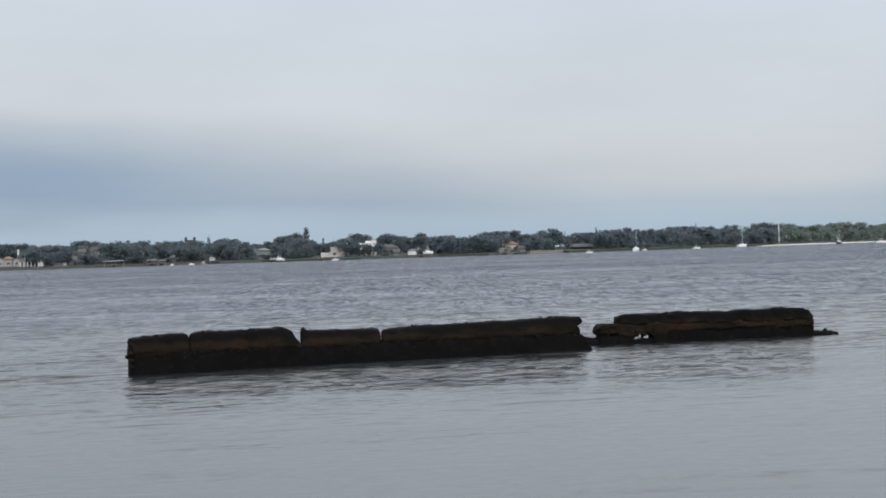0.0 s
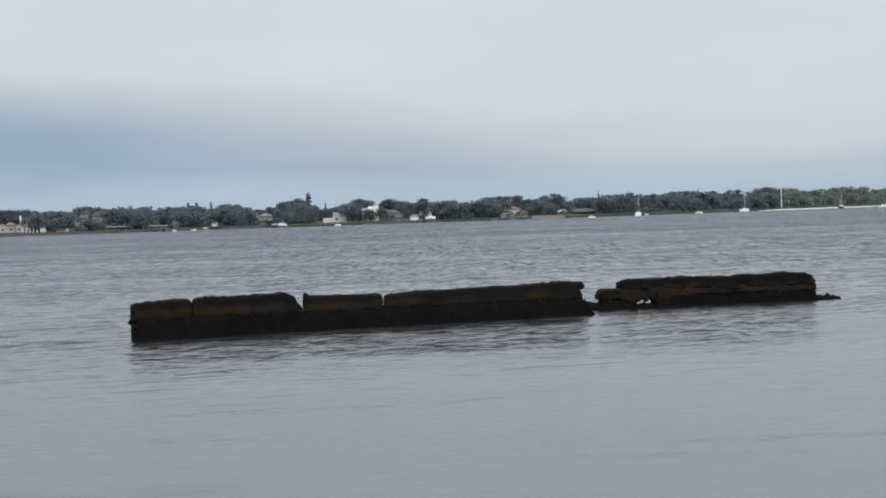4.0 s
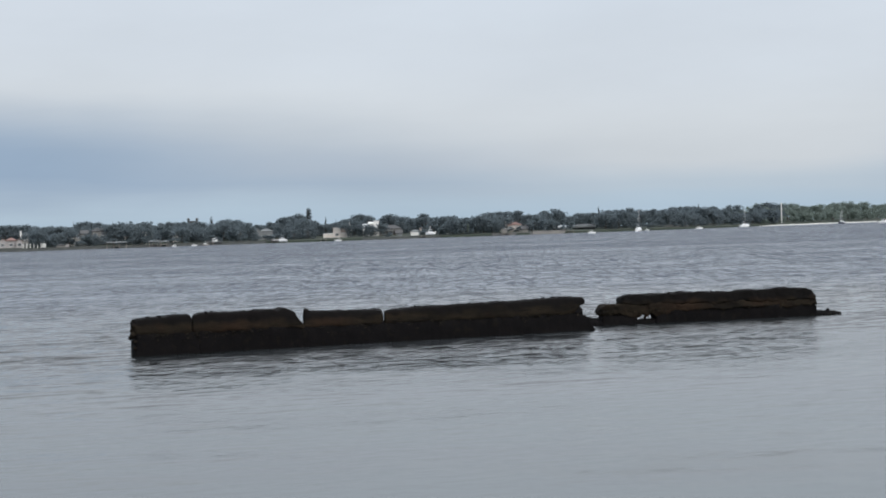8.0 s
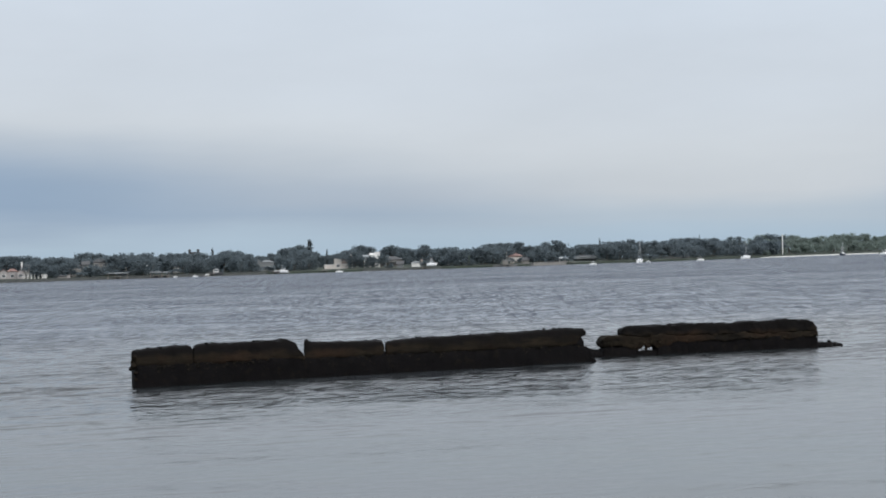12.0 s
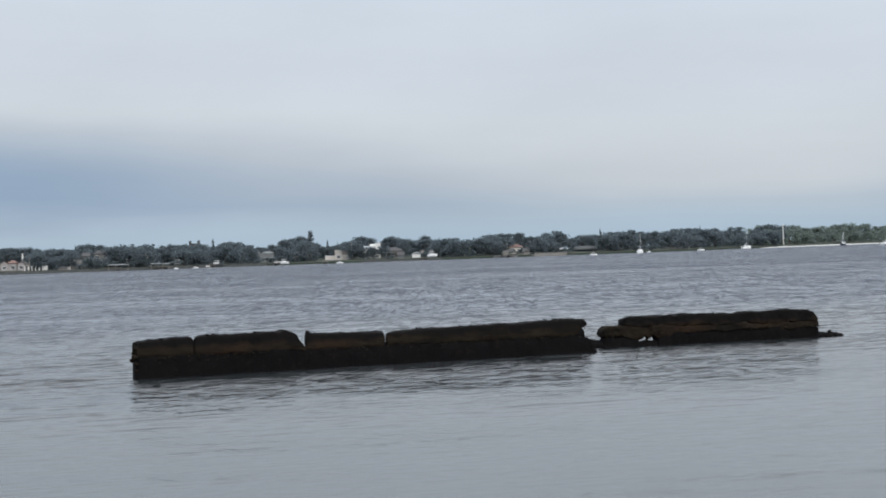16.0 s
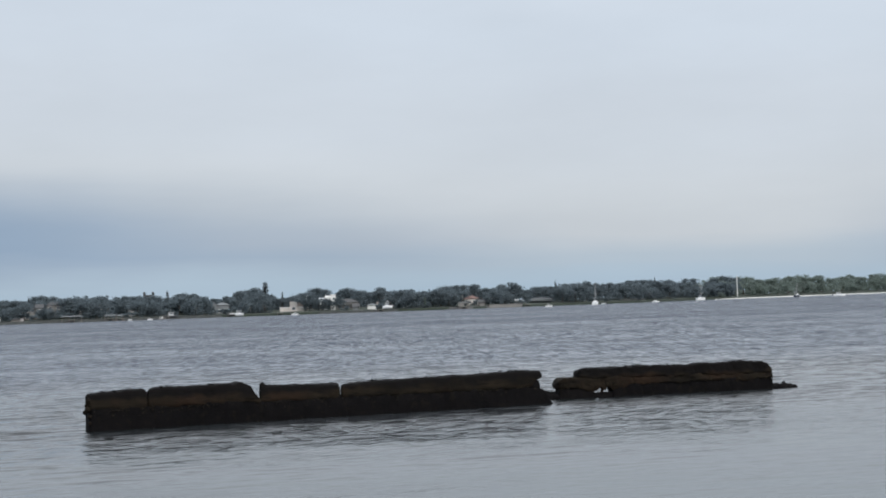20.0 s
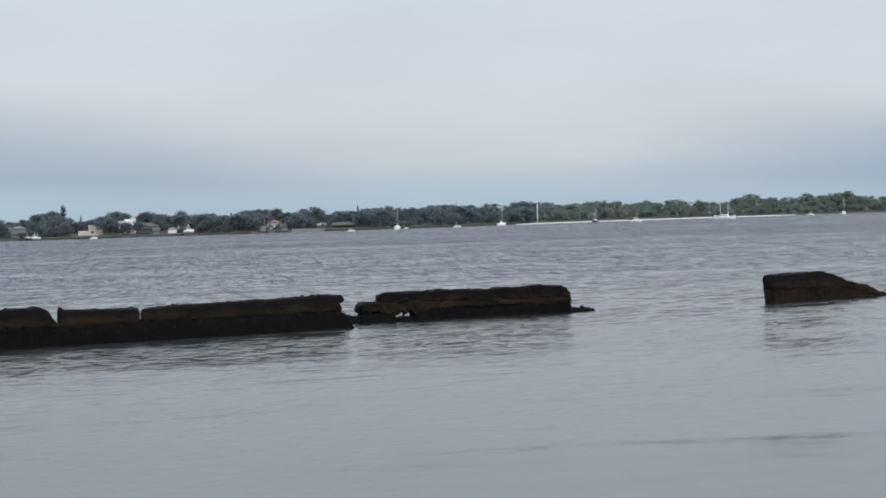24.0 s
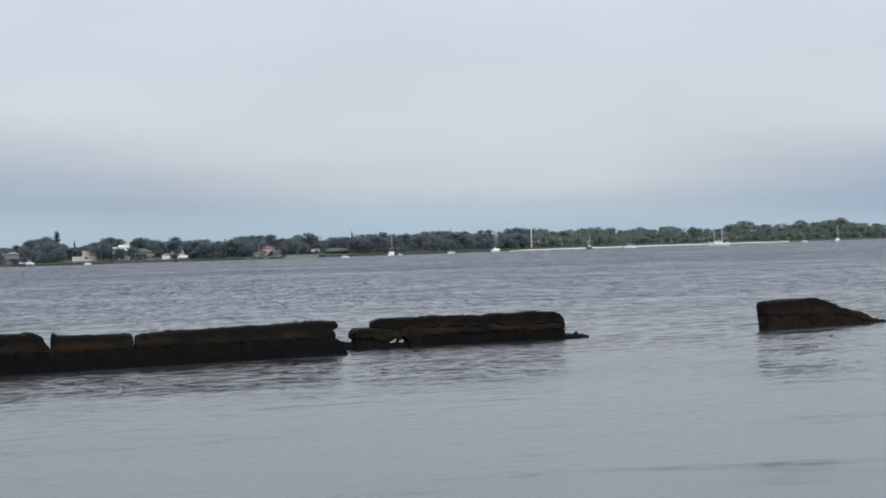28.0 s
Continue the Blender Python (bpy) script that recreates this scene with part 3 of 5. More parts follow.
def shells(parent, s0, s1, heights, half, count, seed, size=(0.016, 0.042), name="oyster_crust", label="crust of grey-green oyster shells"):
    """Clustered shells, each a small cupped plate, on the face towards the bank and over the ends."""
    rnd = random.Random(seed)
    verts, faces = [], []
    hubs = [rnd.uniform(s0, s1) for _ in range(max(4, int((s1 - s0) * 2.2)))]
    for _ in range(count):
        s = min(max(rnd.gauss(rnd.choice(hubs), 0.22), s0), s1)
        z0, spread = heights[rnd.randrange(len(heights))]
        z = z0 + rnd.gauss(0, spread)
        y = -half - rnd.uniform(0.0, 0.045)
        r = rnd.uniform(*size)
        turn = Euler((rnd.uniform(-1.2, 1.2), rnd.uniform(-3, 3), rnd.uniform(-1.2, 1.2))).to_matrix()
        base = len(verts)
        long_ = rnd.uniform(1.1, 1.9)
        for a in range(5):
            an = a * math.tau / 5
            verts.append(Vector((s, y, z)) + turn @ Vector((math.cos(an) * r * 0.6, rnd.uniform(-0.2, 0.2) * r, math.sin(an) * r * long_ * 0.6)))
        verts.append(Vector((s, y, z)) + turn @ Vector((0, -0.4 * r, 0)))
        verts.append(Vector((s, y, z)) + turn @ Vector((0, 0.3 * r, 0)))
        for a in range(5):
            faces.append((base + a, base + (a + 1) % 5, base + 5))
            faces.append((base + (a + 1) % 5, base + a, base + 6))
    ob = child(name, mesh_of(name, verts, faces, M_SHELL), parent, label)
    ob["kind"] = "stuff"
    return ob


def crumbs(parent, tops, count, seed):
    """Loose chips and barnacle clumps along the crown of a length of wall; tops: outline over s."""
    rnd = random.Random(seed)
    bm = bmesh.new()
    s0, s1 = tops[0][0], tops[-1][0]
    hubs = [rnd.uniform(s0, s1) for _ in range(max(2, int((s1 - s0) * 0.9)))]
    for _ in range(count):
        s = min(max(rnd.gauss(rnd.choice(hubs), 0.16), s0 + 0.05), s1 - 0.05)
        r = rnd.choice((0.014, 0.018, 0.022, 0.03, 0.045))
        m = Matrix.Translation((s, rnd.uniform(-0.24, 0.2), blend(tops, s) - 0.012)) @ Euler((rnd.uniform(0, 3), rnd.uniform(0, 3), 0)).to_matrix().to_4x4() @ Matrix.Diagonal((rnd.uniform(0.8, 1.8), 1, rnd.uniform(0.5, 0.9), 1))
        bmesh.ops.create_icosphere(bm, subdivisions=1, radius=r, matrix=m)
    ob = part("crust", bm, M_BASE, parent, "dark crumbling crust along the top")
    ob["kind"] = "stuff"
    return ob


SHELL_LINE = [(0.57, 0.022), (0.56, 0.025), (0.55, 0.03), (0.53, 0.05), (0.48, 0.08)]
G_RUIN = "lengths of the ruined seawall"
TURN_A = math.degrees(math.atan2(55.68 - 50.13, 4.18 + 8.75))
POSE_A = pose(-8.75, 50.13, 0, 0, 0, TURN_A) @ Matrix.Translation((0, 0.25, 0))
TURN_B = math.degrees(math.atan2(60.17 - 58.2, 12.29 - 4.97))
POSE_B = pose(4.97, 58.2, 0, 0, 0, TURN_B) @ Matrix.Translation((0, 0.25, 0))
TURN_C = 26.0
POSE_C = pose(19.64, 61.05, 0, 0, 0, TURN_C) @ Matrix.Translation((0, 0.25, 0)) @ Matrix.Diagonal((0.84, 1, 1, 1))


def ruin(m, label):
    return thing("seawall_section", m, label, "broken wall", G_RUIN)


# first length, squared at its outer end
w = ruin(POSE_A, "short end length of dark algae-stained concrete seawall standing in water")
slab("footing", w, 0.06, 1.86, -0.7, 0.66, 0.285, M_BASE, 0.045, 1, label="black wet oyster-crusted footing")
slab("cap", w, 0.04, 1.735, [(-0.05, 0.58), (1.8, 0.56)], [(0.04, 0.93), (0.16, 1.05), (1.0, 1.09), (1.60, 1.12), (1.69, 1.06), (1.735, 0.98)], 0.29, M_CAP, 0.03, 2, skew=(0.0, 0.28), label="brown weathered concrete cap")
shells(w, -0.03, 1.75, SHELL_LINE, 0.26, 80, 11)
for x, y, z, r in ((-0.05, -0.18, 0.60, 0.10), (-0.05, -0.1, 0.72, 0.07), (-0.02, -0.2, 0.86, 0.09), (-0.12, -0.14, 0.52, 0.065), (-0.02, -0.24, 0.42, 0.06), (-0.03, -0.12, 0.96, 0.07), (0.0, -0.2, 0.22, 0.06)):
    bm = bmesh.new()
    bmesh.ops.create_icosphere(bm, subdivisions=2, radius=r, matrix=Matrix.Translation((x, y, z)))
    for v in bm.verts:
        v.co += noise.noise_vector(v.co * 16) * 0.03 + Vector((0.05, 0, 0))
    part("broken_lump", bm, M_CAP, w)
# second length, its inner end broken to a slope
w = ruin(POSE_A, "length of dark concrete seawall with a broken sloping end")
slab("footing", w, 1.79, 5.12, -0.7, [(1.7, 0.66), (4.6, 0.66), (5.12, 0.60)], 0.280, M_BASE, 0.05, 3, label="black wet oyster-crusted footing")
slab("cap", w, 1.755, 4.98, [(1.7, 0.57), (5, 0.54)], [(1.755, 1.04), (1.84, 1.09), (2.04, 1.13), (3.0, 1.12), (4.0, 1.12), (4.3, 1.15), (4.40, 1.18), (4.58, 1.10), (4.72, 1.03), (4.80, 0.86), (4.98, 0.66)], 0.29, M_CAP, 0.035, 4, skew=(0.28, 0.0), label="brown weathered concrete cap", taper=1)
shells(w, 1.8, 4.95, SHELL_LINE, 0.26, 130, 12)
# third length
w = ruin(POSE_A, "middle length of dark concrete seawall with a level top")
slab("footing", w, 5.03, 7.64, -0.7, 0.62, 0.276, M_BASE, 0.05, 5, label="black wet oyster-crusted footing")
slab("cap", w, 5.05, 7.505, [(5, 0.54), (7.5, 0.52)], [(5.05, 1.10), (5.13, 1.13), (5.22, 1.03), (6.0, 1.0), (6.8, 0.985), (7.3, 0.98), (7.44, 0.96), (7.51, 0.88)], 0.29, M_CAP, 0.03, 6, skew=(0.33, 0.39), label="brown weathered concrete cap")
shells(w, 5.05, 7.5, SHELL_LINE, 0.26, 80, 13)
# fourth length, the longest, its cap jutting over the break
w = ruin(POSE_A, "long length of dark concrete seawall with an overhanging broken cap")
slab("footing", w, 7.55, 14.42, -0.7, [(7.5, 0.60), (13.6, 0.58), (14.0, 0.52), (14.16, 0.42), (14.28, 0.26), (14.42, 0.10)], 0.278, M_BASE, 0.05, 7, label="black wet oyster-crusted footing", taper=1)
slab("ledge", w, 12.6, 14.05, 0.50, [(12.6, 0.70), (13.6, 0.78), (14.0, 0.74), (14.05, 0.66)], 0.24, M_BASE, 0.04, 8)
slab("cap", w, 7.575, 14.10, [(7.5, 0.53), (11, 0.53), (13.3, 0.52), (13.72, 0.56), (13.95, 0.77), (14.1, 0.82)], [(7.55, 0.90), (7.65, 0.95), (8.5, 0.995), (9.6, 1.005), (11.5, 1.025), (13.0, 1.05), (13.45, 1.075), (13.7, 1.04), (14.0, 1.05), (14.1, 0.96)], 0.29, M_CAP, 0.03, 9, skew=(0.39, 0.0), label="brown weathered concrete cap")
shells(w, 7.6, 14.1, SHELL_LINE, 0.26, 190, 14)


for at, tops, count, seed in (("short end", [(0.06, 1.05), (1.0, 1.09), (1.68, 1.12)], 22, 41), ("broken sloping", [(2.04, 1.13), (4.0, 1.12), (4.4, 1.17)], 40, 42), ("level top", [(5.2, 1.03), (6.0, 1.0), (7.44, 0.96)], 34, 43),
                              ("overhanging", [(7.65, 0.95), (8.5, 0.995), (11.5, 1.025), (13.45, 1.075), (14.0, 1.05)], 80, 44)):
    crumbs(next(o for o in scene.objects if o.name.startswith("seawall_section") and at in o["label"]), tops, count, seed)

# rubble in the gap
def rubble(m, lumps, label, seed):
    rnd = random.Random(seed)
    ob = thing("rubble_pile", m, label, "rubble", "rubble heaps beside the wall")
    for x, y, z, r in lumps:
        bm = bmesh.new()
        bmesh.ops.create_icosphere(bm, subdivisions=3, radius=r)
        k = rnd.uniform(0, 50)
        for v in bm.verts:
            d = 1 + 0.35 * noise.noise(v.co * (2.2 / r) * 0.5 + Vector((k, 0, 0))) + 0.12 * noise.noise(v.co * (6 / r) + Vector((0, k, 0)))
            v.co = Vector((v.co.x * 1.25, v.co.y, v.co.z * 0.8)) * d + Vector((x, y, z))
        part("lump", bm, M_BASE, ob, smooth=True)
    return ob


rubble(POSE_B, [(-0.75, -0.25, -0.05, 0.30), (-0.42, 0.0, 0.03, 0.29), (-0.15, 0.05, 0.02, 0.28), (-0.6, 0.25, 0.0, 0.27), (-0.95, -0.55, -0.02, 0.3), (-1.1, -0.9, 0.0, 0.3)], "low black oyster-covered rubble filling the gap in the wall", 31)

# fifth length, undercut, with a stepped near end
w = ruin(POSE_B, "undercut length of dark concrete seawall with a hole beneath its cap")
slab("footing", w, -0.05, 1.12, -0.7, [(-0.05, 0.30), (0.1, 0.36), (1.12, 0.32)], 0.25, M_BASE, 0.05, 15)
slab("footing", w, 1.84, 7.56, -0.7, [(1.80, 0.40), (7.2, 0.44), (7.56, 0.38)], 0.25, M_BASE, 0.05, 16, label="black wet oyster-crusted footing")
slab("sill", w, 1.0, 2.0, -0.7, [(1.0, 0.20), (1.3, 0.15), (1.75, 0.16), (2.0, 0.2)], 0.22, M_BASE, 0.035, 17)
for s, r in ((1.26, 0.035), (1.55, 0.045)):
    bm = bmesh.new()
    rod(bm, (s, 0, -0.1), (s - 0.05, 0, 0.14), r, r * 0.8, 7)
    rod(bm, (s - 0.05, 0, 0.13), (s + 0.06, 0, 0.40), r * 0.8, r * 1.7, 7)
    part("reinforcing_bar", bm, M_RUST, w, "rust-eaten iron bar")
slab("ledge", w, -0.05, 7.52, [(-0.05, 0.30), (0.5, 0.33), (1.05, 0.22), (1.14, 0.20), (1.19, 0.27), (1.27, 0.21), (1.36, 0.34), (1.46, 0.33), (1.54, 0.22), (1.62, 0.33), (1.72, 0.28), (1.82, 0.19), (2.1, 0.25), (2.5, 0.36), (7.5, 0.36)], [(-0.05, 0.60), (0.08, 0.69), (0.75, 0.69), (1.2, 0.66), (3, 0.62), (7.5, 0.58)], 0.27, M_CAP, 0.055, 18, round_=0.045, label="brown stained lower course")
slab("cap", w, 0.66, 7.50, [(0.6, 0.66), (1.5, 0.63), (3, 0.60), (7.5, 0.56)], [(0.66, 0.90), (0.78, 0.94), (1.6, 0.955), (2.6, 0.955), (4.6, 0.94), (6.2, 0.955), (6.5, 0.975), (7.1, 0.95), (7.35, 0.88), (7.5, 0.72)], 0.285, M_CAP_LOW, 0.05, 19, round_=0.035, label="brown weathered concrete cap")
crumbs(w, [(0.75, 0.93), (2.6, 0.955), (4.6, 0.94), (6.5, 0.975), (7.2, 0.93)], 80, 45)
shells(w, 0.0, 7.5, [(0.44, 0.03), (0.44, 0.04), (0.40, 0.05)], 0.28, 190, 15)
rubble(POSE_B, [(7.75, 0.05, 0.0, 0.22), (8.02, 0.0, 0.02, 0.19), (8.28, 0.05, 0.0, 0.17), (8.05, -0.02, 0.19, 0.05), (8.42, 0.0, 0.02, 0.10)], "low black oyster-covered rubble trailing off the wall end", 32)

# the block that stands apart, worn down to a tail
w = ruin(POSE_C, "separate reddish-brown concrete block worn down to a low tail")
slab("footing", w, 0.0, 6.9, -0.7, [(0, 0.56), (3.0, 0.54), (4.4, 0.46), (5.4, 0.34), (6.0, 0.24), (6.5, 0.10), (6.9, 0.02)], 0.27, M_FOOT_RED, 0.05, 21, label="reddish wet oyster-crusted footing", taper=1)
slab("cap", w, -0.02, 6.4, [(0, 0.50), (3, 0.47), (4.4, 0.36), (5.4, 0.22), (6.15, 0.05), (6.4, -0.1)], [(-0.02, 0.94), (0.05, 1.0), (1.9, 1.01), (2.8, 1.02), (3.2, 0.96), (3.72, 0.84), (4.2, 0.69), (4.4, 0.61), (5.1, 0.51), (5.7, 0.42), (5.9, 0.34), (6.2, 0.2), (6.4, 0.08)], 0.30, M_CAP_RED, 0.045, 22, round_=0.045, label="reddish-brown weathered concrete cap", taper=1)
crumbs(w, [(0.1, 1.0), (2.7, 0.97), (3.55, 0.81), (4.5, 0.59), (5.4, 0.46), (5.9, 0.37)], 60, 46)
shells(w, 0.0, 6.0, [(0.46, 0.05), (0.35, 0.1), (0.2, 0.12)], 0.28, 260, 16)
rubble(POSE_C, [(6.45, 0, 0.0, 0.22), (6.8, 0.05, 0.0, 0.17), (7.1, 0.0, 0.0, 0.14), (7.4, 0.0, -0.01, 0.10)], "low black rubble trailing off the worn block", 33)
rubble(pose(23.9, 59.6, 0, 0, 0, 45), [(0.0, 0, 0.14, 0.16), (0.12, 0.1, 0.03, 0.22), (0.45, 0.05, 0.06, 0.26), (0.85, 0.0, 0.06, 0.3), (0.65, -0.1, 0.22, 0.14), (1.3, 0.05, 0.03, 0.28)], "small black stump of wall just above the water", 34)


# ---------------------------------------------------------------- trees
def clump_mesh(name, lobes, count, leaf, mat, seed, core=0.42):
    """A crown of leaf sprays spread through overlapping boughs (centre, radii), round a broken inner mass."""
    rnd = random.Random(seed)
    verts, faces = [], []
    weights = [r[0] * r[2] + r[1] * r[2] for _, r in lobes]
    for c, r in lobes:
        n0 = len(verts)
        for i in range(4):
            for j in range(6):
                th, ph = math.pi * (i + 0.5) / 4, math.tau * j / 6
                k = core * (1 + 0.35 * noise.noise((c[0] + i * 1.7, c[1] + j * 1.3, c[2] + seed)))
                verts.append((c[0] + r[0] * k * math.sin(th) * math.cos(ph), c[1] + r[1] * k * math.sin(th) * math.sin(ph), c[2] + r[2] * k * math.cos(th)))
        for i in range(3):
            for j in range(6):
                faces.append((n0 + i * 6 + j, n0 + (i + 1) * 6 + j, n0 + (i + 1) * 6 + (j + 1) % 6, n0 + i * 6 + (j + 1) % 6))
    for _ in range(count):
        c, r = rnd.choices(lobes, weights)[0]
        d = Vector((rnd.gauss(0, 1), rnd.gauss(0, 1), rnd.gauss(0, 1) + 0.15)).normalized()
        k = rnd.uniform(0.62, 1.12) if rnd.random() < 0.93 else rnd.uniform(1.08, 1.2)
        p = Vector((c[0] + d.x * r[0] * k, c[1] + d.y * r[1] * k, c[2] + d.z * r[2] * k))
        nrm = Vector((rnd.uniform(-1, 1), rnd.uniform(-1, 1), rnd.uniform(-0.9, 1.0))).normalized()
        q = nrm.to_track_quat("Z", "Y").to_matrix()
        s = leaf * rnd.uniform(0.5, 1.35)
        n0, spin = len(verts), rnd.uniform(0, 6)
        for a in range(4):
            an = spin + a * math.tau / 4
            verts.append(p + q @ Vector((math.cos(an) * s * rnd.uniform(0.6, 1.1), math.sin(an) * s * rnd.uniform(0.4, 0.9), rnd.uniform(-0.3, 0.3) * s)))
        faces.append((n0, n0 + 1, n0 + 2))
        faces.append((n0, n0 + 2, n0 + 3))
    return mesh_of(name, verts, faces, mat)


def trunk_mesh(name, height, r, limbs, seed):
    rnd = random.Random(seed)
    bm = bmesh.new()
    top = Vector((rnd.uniform(-0.4, 0.4), rnd.uniform(-0.4, 0.4), height))
    rod(bm, (0, 0, -0.5), top * 0.5, r, r * 0.7, 7)
    rod(bm, top * 0.49, top, r * 0.7, r * 0.3, 7)
    for k in range(limbs):
        a = math.tau * k / max(1, limbs) + rnd.uniform(-0.4, 0.4)
        z = height * rnd.uniform(0.45, 0.75)
        rod(bm, (0, 0, z), (math.cos(a) * height * 0.35, math.sin(a) * height * 0.35, z + height * rnd.uniform(0.2, 0.35)), r * 0.4, r * 0.15, 6)
    me = bpy.data.meshes.new(name)
    bm.to_mesh(me)
    bm.free()
    me.materials.append(M_BARK)
    return me


def broadleaf(seed, mat, wide, label, category="tree"):
    """A spreading tree of unit design: 10 m high, its crown of many small boughs."""
    rnd = random.Random(seed)
    ob = thing("tree", Matrix(), label, category)
    child("trunk", trunk_mesh("trunk", 6.5, 0.32, 5, seed), ob)
    lobes = [((0, 0, 5.8), (2.6 * wide, 2.6 * wide, 2.6))]
    for k in range(17):
        a = math.tau * k / 17 * 2.618 + rnd.uniform(-0.4, 0.4)
        z = rnd.uniform(2.4, 8.4)
        d = rnd.uniform(0.6, 1.0) * 3.9 * wide * math.sqrt(max(0.15, 1 - ((z - 4.8) / 4.6) ** 2))
        r = rnd.uniform(0.75, 1.5)
        lobes.append(((math.cos(a) * d, math.sin(a) * d, z), (r * wide, r * wide, r * rnd.uniform(0.7, 0.95))))
    for k in range(4):
        r = rnd.uniform(0.9, 1.4)
        lobes.append(((rnd.uniform(-2.1, 2.1) * wide, rnd.uniform(-1.2, 1.2), rnd.uniform(7.7, 8.6)), (r * 1.2, r * 1.2, r * 0.9)))
    child("crown", clump_mesh("crown", lobes, 2000, 0.26, mat, seed), ob)
    return ob


def shrub(seed, mat, label):
    rnd = random.Random(seed)
    ob = thing("shrub", Matrix(), label, "shrub")
    child("stem", trunk_mesh("stem", 2.0, 0.10, 4, seed), ob)
    lobes = []
    for _ in range(9):
        r = rnd.uniform(0.6, 1.15)
        x = rnd.uniform(-2.0, 2.0)
        lobes.append(((x, rnd.uniform(-0.9, 0.9), rnd.uniform(0.7, 3.1 - 0.35 * abs(x))), (r * 1.2, r, r * rnd.uniform(0.7, 1.0))))
    child("crown", clump_mesh("crown", lobes, 620, 0.24, mat, seed), ob)
    return ob


def column_tree(seed, label, width=1.1, mat=None):
    """A tall narrow evergreen, 10 m high."""
    rnd = random.Random(seed)
    ob = thing("conifer", Matrix(), label, "tree")
    child("trunk", trunk_mesh("trunk", 9.3, 0.22, 0, seed), ob)
    lobes = [((rnd.uniform(-0.2, 0.2), rnd.uniform(-0.2, 0.2), z), (width * k * rnd.uniform(0.85, 1.15), width * k, 0.95)) for z, k in
             ((2.0, 0.8), (3.2, 1.0), (4.4, 1.05), (5.6, 0.95), (6.8, 0.9), (7.9, 0.8), (8.8, 0.6), (9.5, 0.35))]
    child("crown", clump_mesh("crown", lobes, 460, 0.26, mat or M_LEAF[2], seed), ob)
    return ob


def palm(seed, label):
    rnd = random.Random(seed)
    ob = thing("palm_tree", Matrix(), label, "palm")
    bm = bmesh.new()
    rod(bm, (0, 0, -0.5), (0.2, 0, 4.5), 0.22, 0.17, 8)
    rod(bm, (0.2, 0, 4.45), (0.5, 0, 9), 0.17, 0.14, 8)
    part("trunk", bm, M_BARK, ob)
    verts, faces = [], []
    for k in range(16):
        a, up = math.tau * k / 16 + rnd.uniform(-0.2, 0.2), rnd.uniform(0.1, 0.9)
        side = Vector((-math.sin(a), math.cos(a), 0))
        prev = None
        for i in range(6):
            f = i / 5
            p = Vector((0.5 + math.cos(a) * 2.3 * f, math.sin(a) * 2.3 * f, 9 + up * 2.2 * f - 2.6 * f * f))
            w_ = 0.38 * math.sin(math.pi * min(1, f * 0.85 + 0.12))
            n0 = len(verts)
            verts += [p - side * w_ - Vector((0, 0, 0.12)), p, p + side * w_ - Vector((0, 0, 0.12))]
            if prev is not None:
                faces += [(prev, n0, n0 + 1, prev + 1), (prev + 1, n0 + 1, n0 + 2, prev + 2)]
            prev = n0
    child("fronds", mesh_of("fronds", verts, faces, M_LEAF[0]), ob)
    return ob


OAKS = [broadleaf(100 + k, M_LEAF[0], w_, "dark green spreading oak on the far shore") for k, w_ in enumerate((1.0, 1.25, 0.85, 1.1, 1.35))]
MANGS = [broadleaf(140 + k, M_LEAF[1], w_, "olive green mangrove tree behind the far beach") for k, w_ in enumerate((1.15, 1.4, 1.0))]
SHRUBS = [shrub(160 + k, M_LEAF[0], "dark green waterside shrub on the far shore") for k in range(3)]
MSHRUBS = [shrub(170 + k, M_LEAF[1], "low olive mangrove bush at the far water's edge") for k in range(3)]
COLUMN = column_tree(180, "tall narrow dark evergreen above the far trees")
CONE = column_tree(181, "slim dark conifer above the far trees", 1.5)
PYRAMID = column_tree(182, "pale green pyramid-shaped tree at the far water's edge", 1.6, M_LEAF[3])
PALM = palm(190, "slender palm on the far shore")
PROTOS = OAKS + MANGS + SHRUBS + MSHRUBS + [COLUMN, CONE, PYRAMID, PALM]
used = set()


def plant(proto, bearing, back, height, wide=1.0, turn=0.0, unit=10.0, group=""):
    """Stands a tree or shrub of that height on the far land."""
    p = polar(bearing, shore_distance(bearing) + back)
    m = pose(p.x, p.y, shore_z(back), 0, 0, turn) @ Matrix.Diagonal((height / unit * wide, height / unit * wide, height / unit, 1))
    if proto.name in used:
        ob = copy_thing(proto, m)
    else:
        used.add(proto.name)
        proto.matrix_basis = m
        ob = proto
    if group:
        ob["group"] = group
    return ob


# skyline: bearing, and how high the canopy stands there as an angle in thousandths
SKYLINE_WEST = [(-16.37, 15.6), (-15.37, 14.4), (-14.53, 15.6), (-13.69, 16.6), (-13.18, 14.1), (-12.76, 14.4), (-12.24, 13.8), (-11.82, 12.5), 
    (-11.30, 14.7), (-10.95, 14.1), (-10.43, 13.4), (-9.74, 12.5), (-9.22, 11.9), (-8.69, 13.4), (-8.34, 12.8), (-7.81, 13.1), (-7.20, 12.8), 
    (-6.93, 13.8), (-6.67, 12.8), (-6.23, 12.5), (-5.96, 11.2), (-5.52, 11.6), (-5.16, 13.8), (-4.72, 15.6), (-4.45, 13.4), (-4.09, 11.2), 
    (-3.56, 10.9), (-3.20, 13.4), (-2.75, 14.1), (-2.40, 14.4), (-2.13, 12.2), (-1.77, 13.8), (-1.41, 12.5), (-1.14, 11.2), (-0.70, 13.6), 
    (-0.25, 10.6), (0.20, 11.6), (0.65, 10.3), (0.92, 11.2)]
